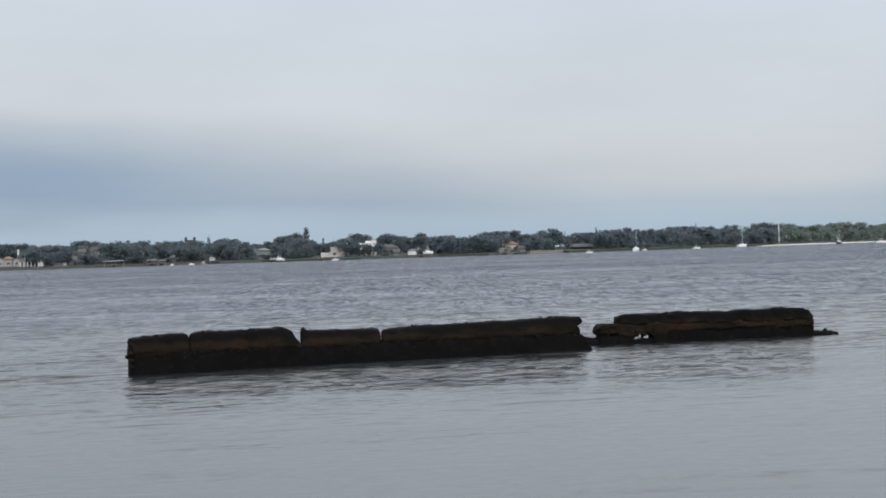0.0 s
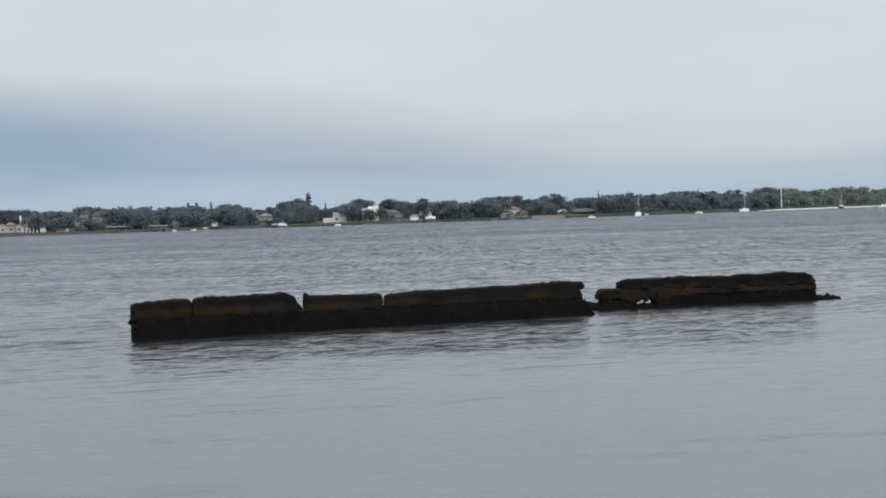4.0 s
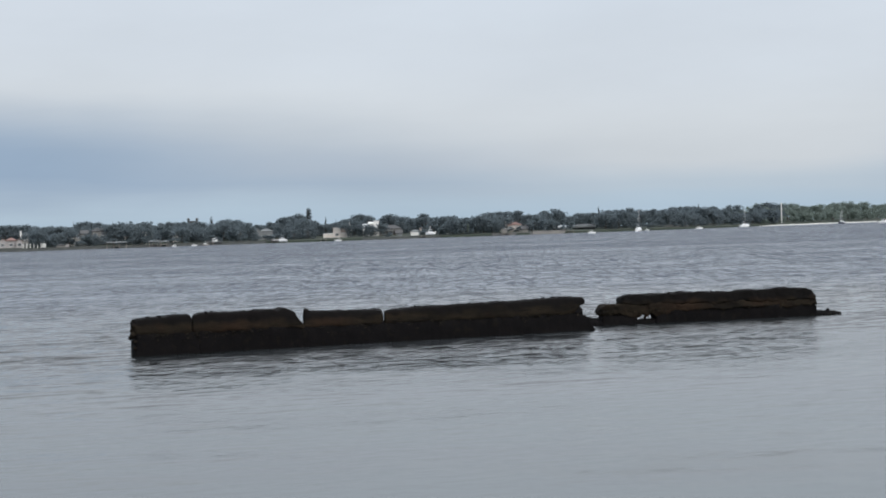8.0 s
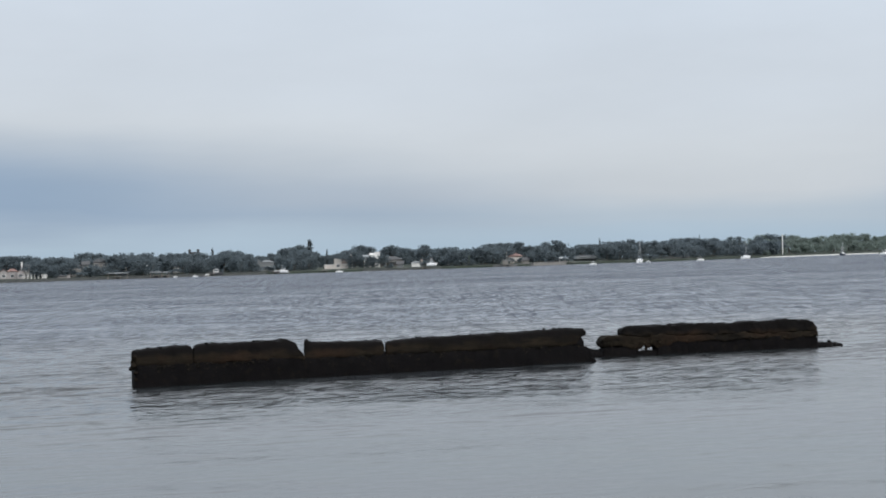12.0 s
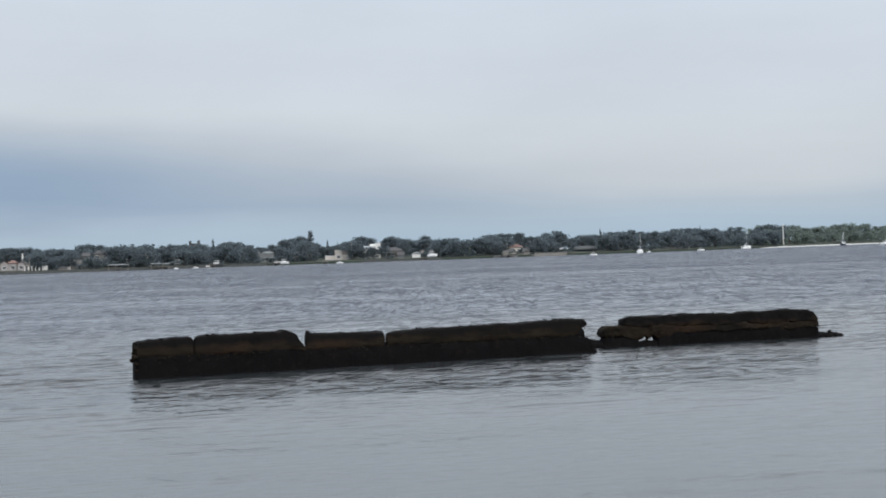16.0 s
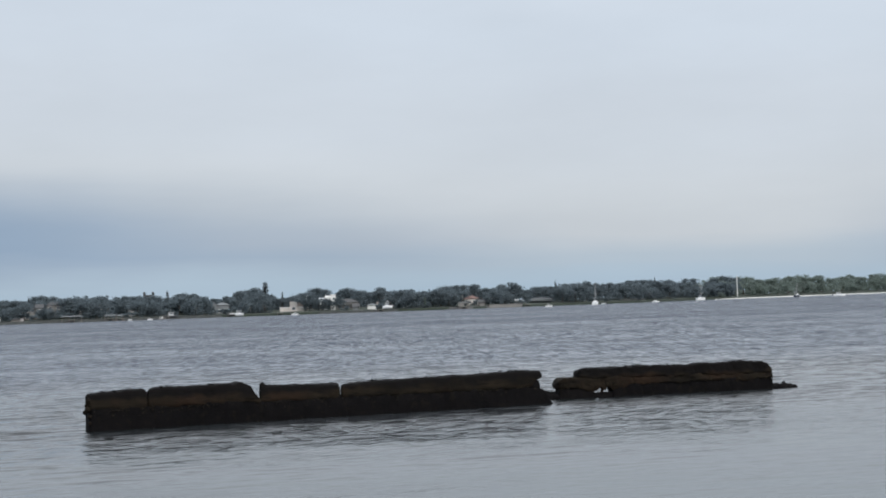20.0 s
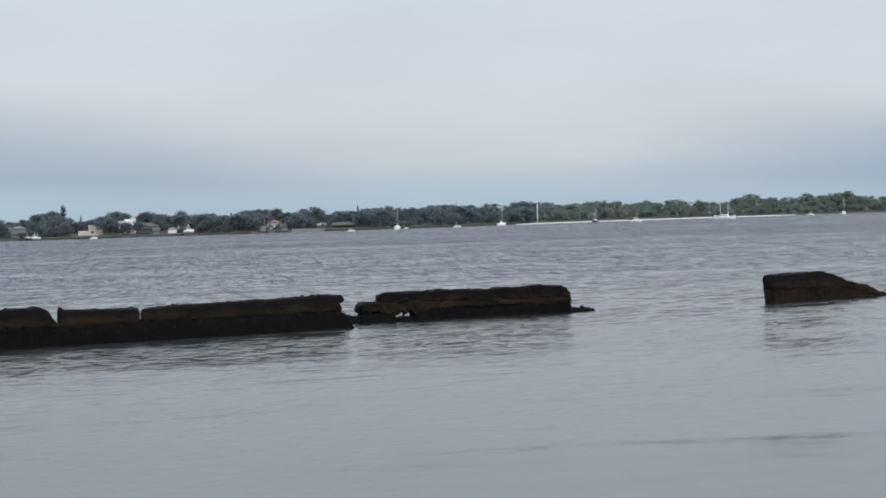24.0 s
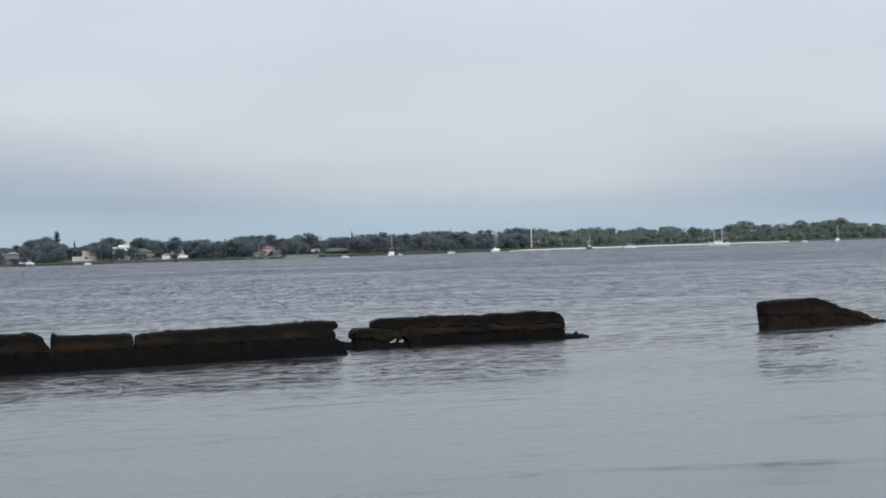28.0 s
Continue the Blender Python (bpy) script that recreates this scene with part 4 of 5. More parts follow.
SKYLINE_EAST = [(1.27, 13.1), (1.72, 13.1), (2.26, 13.4), (2.62, 11.2), (3.15, 12.8), (3.51, 10.6), (3.87, 10.0), (4.31, 10.9), (4.67, 12.2), (5.20, 12.8), 
    (5.82, 13.8), (6.09, 12.5), (6.62, 11.6), (7.15, 13.1), (7.67, 12.2), (8.38, 11.9), (9.08, 12.2), (9.77, 12.2), (10.12, 12.8), (10.47, 11.9), 
    (11.16, 11.6), (11.67, 11.2), (12.10, 12.8), (12.53, 11.2), (13.04, 11.6), (13.84, 10.3), (14.73, 11.2), (15.61, 10.3), (16.83, 9.7), 
    (17.18, 11.2), (17.88, 10.9), (18.31, 9.1), (18.91, 10.6), (19.34, 11.2), (19.69, 12.2), (20.12, 12.8), (20.46, 10.3), (20.80, 8.4), 
    (21.22, 9.1), (21.81, 9.7), (22.65, 10.6), (23.65, 10.0), (24.96, 10.3)]
SKYLINE = SKYLINE_WEST + SKYLINE_EAST


def canopy(bearing):
    return float(np.interp(bearing, [b for b, _ in SKYLINE], [v for _, v in SKYLINE])) / 1000


def tall(bearing, back, over):
    """Height of a tree at that place whose top stands at the given angle over the far waterline."""
    d = shore_distance(bearing)
    return ((d + back) * over - 3.2 * back / d - shore_z(back)) * (0.92 if bearing < 8 else 0.89)


GARDENS = [(-13.94, -13.01), (-12.12, -11.82), (-11.65, -11.38), (-10.95, -10.72), (-9.60, -9.38), (-8.60, -8.40), (-10.45, -10.15), (-9.25, -8.80), (-7.50, -7.15), (-6.25, -5.10), (-3.95, -2.99), (-2.06, -1.45), (-1.23, -0.41), (0.63, 0.81), (1.72, 2.67), (3.49, 4.77), (5.95, 6.58)]
LAWNS = [(-14.198, -12.85), (-4.10, -1.95), (-0.10, 0.12), (-1.80, -0.80), (1.740, 2.705), (3.919, 4.845)]


def clear(b):
    return any(lo_ < b < hi_ for lo_, hi_ in LAWNS)


rng = random.Random(5)
for b, v in SKYLINE:
    if b < -20 or b > 27:
        continue
    back = rng.uniform(55, 80)
    east = b > 8.5
    kind_ = rng.choice(MANGS if east and b > 10.5 else OAKS)
    plant(kind_, b, back, tall(b, back, v / 1000), rng.uniform(1.0, 1.25), rng.uniform(0, 360), group="trees along the far shore")
for row, (back0, low, high, gap_) in enumerate(((84, 0.88, 0.99, 0.30), (46, 0.60, 0.86, 0.42))):
    b = -19.0
    while b < 26:
        back = back0 + rng.uniform(-8, 8)
        east = b > 10.2 + rng.uniform(-1.5, 1.5)
        hgt = tall(b, back, canopy(b) * rng.uniform(low, high) * (0.95 if b > 8 else 1.0))
        if row == 1 and clear(b):
            b += 0.2
            continue
        plant(rng.choice(MANGS if east else OAKS), b, back, hgt, rng.uniform(1.0, 1.3), rng.uniform(0, 360), group="trees along the far shore")
        b += gap_ * rng.uniform(0.75, 1.25) * (0.85 if east else 1.0)
wild = random.Random(77)


def thicket(protos, places, label):
    """Bushes too far back to be told apart, joined: bearing, back, height and turn of each."""
    verts, faces = [], []
    crowns = [c.data for o in protos for c in o.children if c.name.startswith("crown")]
    for b, back, height, turn in places:
        me = wild.choice(crowns)
        p = polar(b, shore_distance(b) + back)
        m = pose(p.x, p.y, shore_z(back) - 1.2, 0, 0, turn) @ Matrix.Diagonal((height / 4.0 * 0.9, height / 4.0 * 0.9, height / 4.0, 1))
        n0 = len(verts)
        verts += [m @ v.co for v in me.vertices]
        faces += [tuple(n0 + k for k in f.vertices) for f in me.polygons]
    return tagged(new("undergrowth", mesh_of("undergrowth", verts, faces, crowns[0].materials[0])), label, "undergrowth", kind="stuff")


# undergrowth that closes the wood below the crowns
def undergrowth_row(b0, b1, gap_, back0, back1, low, high):
    return [(b0 + k * gap_ + wild.uniform(-0.06, 0.06), wild.uniform(back0, back1), wild.uniform(low, high), wild.uniform(0, 360)) for k in range(int((b1 - b0) / gap_))]


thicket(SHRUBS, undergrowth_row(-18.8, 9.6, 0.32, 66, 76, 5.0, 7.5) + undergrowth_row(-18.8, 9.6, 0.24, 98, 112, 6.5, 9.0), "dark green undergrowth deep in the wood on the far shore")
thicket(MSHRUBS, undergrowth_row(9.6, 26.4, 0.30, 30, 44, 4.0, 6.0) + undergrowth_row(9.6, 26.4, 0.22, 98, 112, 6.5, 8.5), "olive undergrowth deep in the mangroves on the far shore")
b = -18.8
while b < 10.5:
    if clear(b):
        pass
    elif not any(lo_ < b < hi_ for lo_, hi_ in GARDENS):
        plant(rng.choice(SHRUBS), b, rng.uniform(30, 42), rng.uniform(4.5, 7.5), rng.uniform(0.85, 1.15), rng.uniform(0, 360), 4.0, "bushes along the far shore")
    b += rng.uniform(0.20, 0.32)
# waterside growth: dense mangrove fringe in the east, broken garden shrubs in the west
b = 10.0
while b < 26.5:
    back = rng.uniform(9, 24)
    near_pole = abs(b - 10.523) < 0.55
    plant(rng.choice(MSHRUBS), b, back, 5.4 if near_pole else rng.uniform(4.5, 8.5), 1.0 if near_pole else rng.uniform(0.8, 1.15), rng.uniform(0, 360), 4.0, "bushes along the far shore")
    b += rng.uniform(0.22, 0.36)
b = -18.5
while b < 10.5:
    if clear(b):
        pass
    elif not any(lo_ < b < hi_ for lo_, hi_ in GARDENS):
        back = rng.uniform(8, 26)
        plant(rng.choice(SHRUBS), b, back, rng.uniform(3.5, 7.0), rng.uniform(0.8, 1.15), rng.uniform(0, 360), 4.0, "bushes along the far shore")
    elif rng.random() < 0.75:
        plant(rng.choice(SHRUBS), b, rng.uniform(5, 9), rng.uniform(1.4, 2.8), rng.uniform(1.2, 1.8), rng.uniform(-25, 25), 4.0, "bushes along the far shore")
    b += rng.uniform(0.17, 0.30)
# garden bushes that hide the lower storeys
for b, back, hgt in ((-2.647, 20, 4.2), (-2.486, 21, 4.0), (-2.289, 20, 3.8), (-2.110, 21, 4.2), (-6.62, 20, 4.6), (-6.42, 20, 4.4), (0.0, 20, 4.6), (2.03, 20, 2.3), (2.2, 21, 1.9), (2.36, 20, 2.4), (-3.02, 22, 6.0), (-2.88, 20, 5.6), (-0.374, 26, 5.5), (-0.159, 26, 6.0), (0.952, 16, 5.0), (1.203, 15, 5.4), (1.489, 15, 5.0),
                     (-12.740, 13, 3.4), (-12.159, 14, 4.4), (-11.127, 15, 4.2), (-9.740, 15, 3.2), (-9.583, 15, 3.0), (-8.324, 16, 5.0), (-6.102, 18, 3.0)):
    plant(rng.choice(SHRUBS), b, back, hgt, 0.9, rng.uniform(-25, 25), 4.0, "bushes along the far shore")
# trees that stand out of the skyline
for b, over, proto, wide in ((-4.330, 19.6, COLUMN, 1.35), (-3.790, 13.6, CONE, 0.6), (-3.469, 12.9, CONE, 0.30), (-7.374, 16.3, CONE, 1.2), (-6.809, 14.3, CONE, 0.8),
                             (4.845, 14.7, CONE, 0.9), (7.974, 14.3, CONE, 0.8), (19.052, 12.2, CONE, 0.45), (18.483, 10.2, PALM, 0.8), (-11.265, 15.3, CONE, 0.5), (-10.816, 14.6, CONE, 0.5), (10.675, 13.4, CONE, 0.35),
                             (-11.62, 15.6, CONE, 0.6), (-11.42, 15.0, CONE, 0.6), (-11.08, 15.5, CONE, 0.6), (-10.62, 14.4, CONE, 0.6), (-10.43, 15.0, CONE, 0.5), (-10.22, 14.6, CONE, 0.5), (-8.62, 13.9, CONE, 0.5), (-6.58, 14.2, CONE, 0.6)):
    plant(proto, b, 62, tall(b, 62, over / 1000), wide, rng.uniform(0, 360))
plant(PYRAMID, 0.705, 9, 5.6, 0.8, 20)
for k in range(9):
    b = -11.299 + k * 0.31 + rng.uniform(-0.1, 0.1)
    plant(PALM, b, 46, rng.uniform(7.0, 9.0), 0.9, rng.uniform(0, 360), group="palms on the far shore")
for ob in [o for o in PROTOS if o.name not in used]:
    for c in list(ob.children):
        bpy.data.objects.remove(c)
    bpy.data.objects.remove(ob)


# ---------------------------------------------------------------- houses on the far shore
def window(parent, x, z, w_, h_, y):
    """A framed window standing a little proud of a front wall at y."""
    bm = bmesh.new()
    for x0, x1, z0, z1 in ((x - w_ / 2 - 0.1, x - w_ / 2, z, z + h_), (x + w_ / 2, x + w_ / 2 + 0.1, z, z + h_), (x - w_ / 2 - 0.1, x + w_ / 2 + 0.1, z + h_, z + h_ + 0.1), (x - w_ / 2 - 0.1, x + w_ / 2 + 0.1, z - 0.12, z)):
        box(bm, x0, x1, y - 0.08, y + 0.02, z0, z1)
    win = part("window", bm, M_WHITE, parent)
    bm = bmesh.new()
    box(bm, x - w_ / 2, x + w_ / 2, y - 0.03, y + 0.01, z, z + h_)
    part("pane", bm, M_GLASS, win, "dark window glass")


def block(parent, x0, x1, y0, y1, z0, z1, mat, roof, rmat, windows=True, over=0.5, rise=1.8):
    """One volume of a house: walls, a roof, windows in its front (y0 faces the water)."""
    bm = bmesh.new()
    box(bm, x0, x1, y0, y1, z0 - 0.6, z1)
    part("wall", bm, mat, parent)
    bm = bmesh.new()
    if roof == "flat":
        box(bm, x0 - 0.15, x1 + 0.15, y0 - 0.15, y1 + 0.15, z1, z1 + 0.35, 0.04)
    elif roof == "front":
        xm = (x0 + x1) / 2
        gable = bmesh.new()
        tri = [[gable.verts.new(p) for p in ((x0, y, z1), (x1, y, z1), (xm, y, z1 + rise - 0.2))] for y in (y0, y1)]
        gable.faces.new(tri[0]), gable.faces.new(tri[1])
        for i in range(3):
            gable.faces.new((tri[0][i], tri[1][i], tri[1][(i + 1) % 3], tri[0][(i + 1) % 3]))
        part("gable", gable, mat, parent)
        ends = []
        for y in (y0 - over * 0.6, y1 + over * 0.6):
            ends.append([bm.verts.new((x, y, z)) for x, z in ((x0 - over, z1 - 0.25), (xm, z1 + rise), (x1 + over, z1 - 0.25), (x1 + over, z1 - 0.45), (xm, z1 + rise - 0.22), (x0 - over, z1 - 0.45))])
        for i in range(6):
            bm.faces.new((ends[0][i], ends[1][i], ends[1][(i + 1) % 6], ends[0][(i + 1) % 6]))
        for e in ends:
            bm.faces.new((e[0], e[1], e[4], e[5])), bm.faces.new((e[1], e[2], e[3], e[4]))
    else:
        a = [bm.verts.new(p) for p in ((x0 - over, y0 - over, z1), (x1 + over, y0 - over, z1), (x1 + over, y1 + over, z1), (x0 - over, y1 + over, z1))]
        low = [bm.verts.new((v.co.x, v.co.y, z1 - 0.2)) for v in a]
        ym = (y0 + y1) / 2
        inset = min((y1 - y0) / 2, (x1 - x0) / 2 - 0.2) if roof == "hip" else -over * 0.0
        r = [bm.verts.new((x0 - over + (inset if roof == "hip" else 0), ym, z1 + rise)), bm.verts.new((x1 + over - (inset if roof == "hip" else 0), ym, z1 + rise))]
        for f in ((a[0], a[1], r[1], r[0]), (a[2], a[3], r[0], r[1]), (a[1], a[2], r[1]), (a[3], a[0], r[0]), (low[3], low[2], low[1], low[0])):
            bm.faces.new(f)
        for i in range(4):
            bm.faces.new((a[i], low[i], low[(i + 1) % 4], a[(i + 1) % 4]))
    part("roof", bm, rmat, parent)
    if windows:
        z = z0 + 0.9
        while z + 1.4 < z1:
            n = max(1, int((x1 - x0) / 3.2))
            for k in range(n):
                window(parent, x0 + (x1 - x0) * (k + 0.5) / n, z, min(1.7, (x1 - x0) / n * 0.6), 1.35, y0)
            z += 3.0


def house(bearing, back, label, blocks, turn=0.0, chimney=None):
    """blocks: x0, x1, y0, y1, z0, z1, wall, roof form, roof material."""
    ob = thing("house", on_shore(bearing, back, turn), label, "house", "houses on the far shore")
    for blk in blocks:
        block(ob, *blk)
    if chimney:
        x, y, z0, z1, s = chimney
        bm = bmesh.new()
        box(bm, x - s, x + s, y - s, y + s, z0, z1, 0.05)
        box(bm, x - s - 0.15, x + s + 0.15, y - s - 0.15, y + s + 0.15, z1, z1 + 0.25)
        part("chimney", bm, M_WHITE, ob, "white chimney")
    return ob


def columns(ob, x0, x1, n, y, z0, z1, r, mat):
    for k in range(n):
        x = x0 + (x1 - x0) * k / (n - 1)
        bm = bmesh.new()
        rod(bm, (x, y, z0 - 0.5), (x, y, z1), r, r * 0.9, 10)
        box(bm, x - r * 1.4, x + r * 1.4, y - r * 1.4, y + r * 1.4, z1 - 0.2, z1)
        part("column", bm, mat, ob)


# the western villa, with a colonnade and a tiled roof
h1 = house(-13.454, 26, "pale villa of several gables with terracotta roofs and white columns",
           [(-7.4, -3.6, 0, 8, 0, 3.7, M_PALE, "front", M_TILE, True, 0.4, 1.3), (-3.6, 1.2, 1.2, 9, 0, 4.0, M_PALE, "hip", M_TILE, True, 0.5, 1.3), (1.2, 4.6, -0.6, 8, 0, 3.4, M_PALE, "front", M_TILE, True, 0.4, 1.2),
            (4.6, 7.4, 2, 8, 0, 6.4, M_TAN, "hip", M_SHINGLE, True, 0.4, 1.1), (-12, -7.4, 2, 8, 0, 3.0, M_PALE, "hip", M_TILE, True, 0.5, 1.0)], chimney=(3.8, 5, 3, 8.4, 0.4))
columns(h1, 4.6, 15.2, 7, -19.0, -0.75, 2.0, 0.22, M_WHITE)
bm = bmesh.new()
box(bm, 4.2, 15.6, -19.4, -16.6, 2.0, 2.2)
part("pergola_roof", bm, M_CONC, h1)
house(-12.549, 22, "small white gabled cottage among dark trees", [(-1.3, 1.3, 0, 5, 0, 2.2, M_WHITE, "front", M_SHINGLE, True, 0.3, 1.6)])
house(-11.973, 9, "low tan boathouse on the seawall among dark trees", [(-3.2, 1.4, 0, 5, 0, 1.1, M_TAN, "hip", M_SHINGLE, False, 0.3, 0.6), (1.4, 3.2, 0.4, 4, 0, 1.5, M_PALE, "flat", M_CONC, False)])
house(-11.523, 30, "grey-tan two-storey house with a shingled roof", [(-5, 2, 0, 8, 0, 5.4, M_TAN, "hip", M_SHINGLE), (2, 5.5, -1, 7, 0, 6.2, M_TAN, "gable", M_SHINGLE)])
house(-10.850, 34, "tan house with a grey hipped roof", [(-4, 4, 0, 7, 1, 7.2, M_TAN, "hip", M_SHINGLE)])
house(-10.348, 36, "long low grey house behind a covered dock", [(-9, 9, 0, 8, 0, 4.6, M_GREY, "hip", M_SHINGLE)], chimney=(4.5, 4, 4, 6.6, 0.5))
house(-9.653, 34, "tan garden house with a pale door", [(-4.5, 4.5, 0, 7, 0, 4.8, M_TAN, "hip", M_SHINGLE)])
house(-9.461, 29, "white upper storey of a house above the trees", [(-0.8, 0.8, 0, 3, 0, 7.0, M_WHITE, "flat", M_CONC)])
house(-8.517, 29, "small cream house half hidden by trees", [(-1.5, 1.5, 0, 5, 0, 5.2, M_CREAM, "hip", M_SHINGLE)])
house(-10.070, 29, "narrow white chimney stack of a house behind shrubs", [(-0.5, 0.5, 0, 1.5, 0, 5.4, M_CREAM, "flat", M_CONC, False)])
# the old hotel with two roof towers
hotel = house(-7.955, 95, "grey tower block with two corner turrets above the trees", [(-3.1, 3.1, 0, 8, 0, 10.6, M_SLATE, "flat", M_SLATE)])
for x in (-2.4, 2.4):
    block(hotel, x - 0.7, x + 0.7, 0.3, 2.0, 10.95, 12.0, M_SLATE, "hip", M_SLATE, False, 0.2, 0.6)
house(-6.521, 27, "white gable of a house among the trees", [(-0.8, 0.8, 0, 3, 0, 4.8, M_WHITE, "front", M_SHINGLE, False, 0.2, 0.7)])
house(-5.775, 27, "pale grey house with a long sloping roof", [(-5.2, -1.6, 0, 7, 0, 5.2, M_GREY, "front", M_GREY, True, 0.3, 1.5), (-1.6, 5.2, 1, 7, 0, 4.7, M_GREY, "hip", M_GREY, True, 0.4, 1.2)])
# the stepped modern house
house(-3.505, 24, "cream flat-roofed modern house of stepped storeys", [(-6.4, -1.0, 0.5, 8, 0, 2.0, M_CREAM, "flat", M_WHITE), (-1.0, 3.0, 0, 9, 0, 5.0, M_CREAM, "flat", M_CREAM), (3.0, 6.6, 0.8, 9, 0, 2.2, M_CREAM, "flat", M_WHITE), (3.0, 7.4, 3.0, 9, 2.6, 4.6, M_PINKISH, "flat", M_TILE)])
house(-3.011, 33, "white stair tower of a house above the trees", [(-0.7, 0.7, 0, 2, 0, 8.4, M_WHITE, "flat", M_WHITE, False)])
house(-2.368, 27, "tall white three-storey house with a stepped roof", [(-4.6, -1.2, 0, 8, 0, 5.4, M_WHITE, "gable", M_METAL, False, 0.3, 1.5), (-1.2, 1.6, 0.6, 8, 0, 7.0, M_WHITE, "gable", M_WHITE, False, 0.3, 0.9), (1.6, 4.4, 1, 8, 0, 8.1, M_WHITE, "flat", M_WHITE, False)])
h2 = house(-1.735, 30, "cream house with a columned waterside terrace", [(-6, 5.5, 1, 9, 0, 3.9, M_TAN, "hip", M_SHINGLE)])
columns(h2, -5.5, 5.2, 6, -1.2, 0, 2.6, 0.2, M_CONC)
bm = bmesh.new()
box(bm, -6, 5.7, -1.6, 0.9, 2.6, 2.85)
part("porch_roof", bm, M_GREY, h2)
house(-1.484, 14, "low grey boathouse at the water's edge", [(-1.6, 1.6, 0, 4, 0, 1.7, M_GREY, "gable", M_SHINGLE)])
house(-0.947, 16, "white boathouse with a grey roof at the water's edge", [(-3.0, 2.0, 0, 7, 0, 2.3, M_WHITE, "hip", M_GREY, True, 0.4, 0.8), (2.0, 3.2, 1, 6, 0, 3.9, M_PINKISH, "flat", M_CONC)])
house(-0.284, 58, "long low tan house behind trees", [(-6.5, 6, 0, 7, 0, 5.0, M_TAN, "hip", M_SHINGLE)])
house(0.007, 27, "white upper gable among the trees", [(-0.6, 0.6, 0, 3, 0, 4.9, M_WHITE, "front", M_WHITE, False, 0.2, 0.5)])
house(2.173, 30, "cream house with salmon tiled roof and white chimney", [(-3.8, 3.8, 0, 8, 0, 3.7, M_CREAM, "hip", M_TILE, True, 0.5, 1.6), (4.6, 7.2, 1, 8, 0, 2.6, M_PALE, "front", M_TILE, True, 0.4, 1.0)], chimney=(-4.9, 3, 0, 5.8, 0.4))
house(1.865, 8, "low tan boathouse on the seawall", [(-1.8, 1.2, 0, 4, 0, 2.2, M_TAN, "flat", M_CONC)])
house(2.509, 10, "low tan cabana beside the seawall", [(-1.6, 1.6, 0, 4, 0, 1.9, M_TAN, "gable", M_SHINGLE)])
house(3.723, 16, "pale gabled garden pavilion", [(-3.0, -1.2, 0, 5, 0, 2.2, M_CREAM, "gable", M_METAL, True, 0.3, 0.8), (-0.2, 1.6, 1, 5, 0, 1.8, M_TAN, "hip", M_METAL, True, 0.4, 0.9)])
house(4.364, 24, "long dark house with a wide pale veranda roof", [(-6.6, 6.6, 2, 10, 0, 2.3, M_SLATE, "hip", M_SLATE, True, 0.5, 0.9), (-6.9, 6.9, -0.5, 1.4, 1.85, 1.95, M_GREY, "flat", M_GREY, False)])
house(7.147, 18, "long low pale shed at the edge of the mangroves", [(-5, 9, 0, 4, 0, 0.55, M_TAN, "flat", M_GREY, False)])


# ---------------------------------------------------------------- boats, docks, poles
def hull_bm(length, beam, depth, sheer=0.25, stern=0.75):
    """A hull along x (bow at +x), keel below zero."""
    bm = bmesh.new()
    rings = []
    n = 12
    for k in range(n + 1):
        f = k / n
        wide = beam / 2 * (stern + (1 - stern) * min(1, f * 3)) * (1 - max(0, (f - 0.45) / 0.55) ** 2.2)
        top = depth * (0.72 + sheer * (2 * abs(f - 0.4)) ** 1.6)
        x = -length / 2 + length * f
        wide = max(wide, 0.02)
        rings.append([bm.verts.new(p) for p in ((x, -wide, top), (x, -wide * 0.92, depth * 0.25), (x - (0.06 * length if k == n else 0), -wide * 0.55, -depth * 0.25), (x - (0.08 * length if k == n else 0), 0, -depth * 0.4),
                                                (x - (0.06 * length if k == n else 0), wide * 0.55, -depth * 0.25), (x, wide * 0.92, depth * 0.25), (x, wide, top))])
    for k in range(n):
        for j in range(6):
            bm.faces.new((rings[k][j], rings[k + 1][j], rings[k + 1][j + 1], rings[k][j + 1]))
        bm.faces.new((rings[k][6], rings[k + 1][6], rings[k + 1][0], rings[k][0]))
    bm.faces.new(rings[0])
    return bm


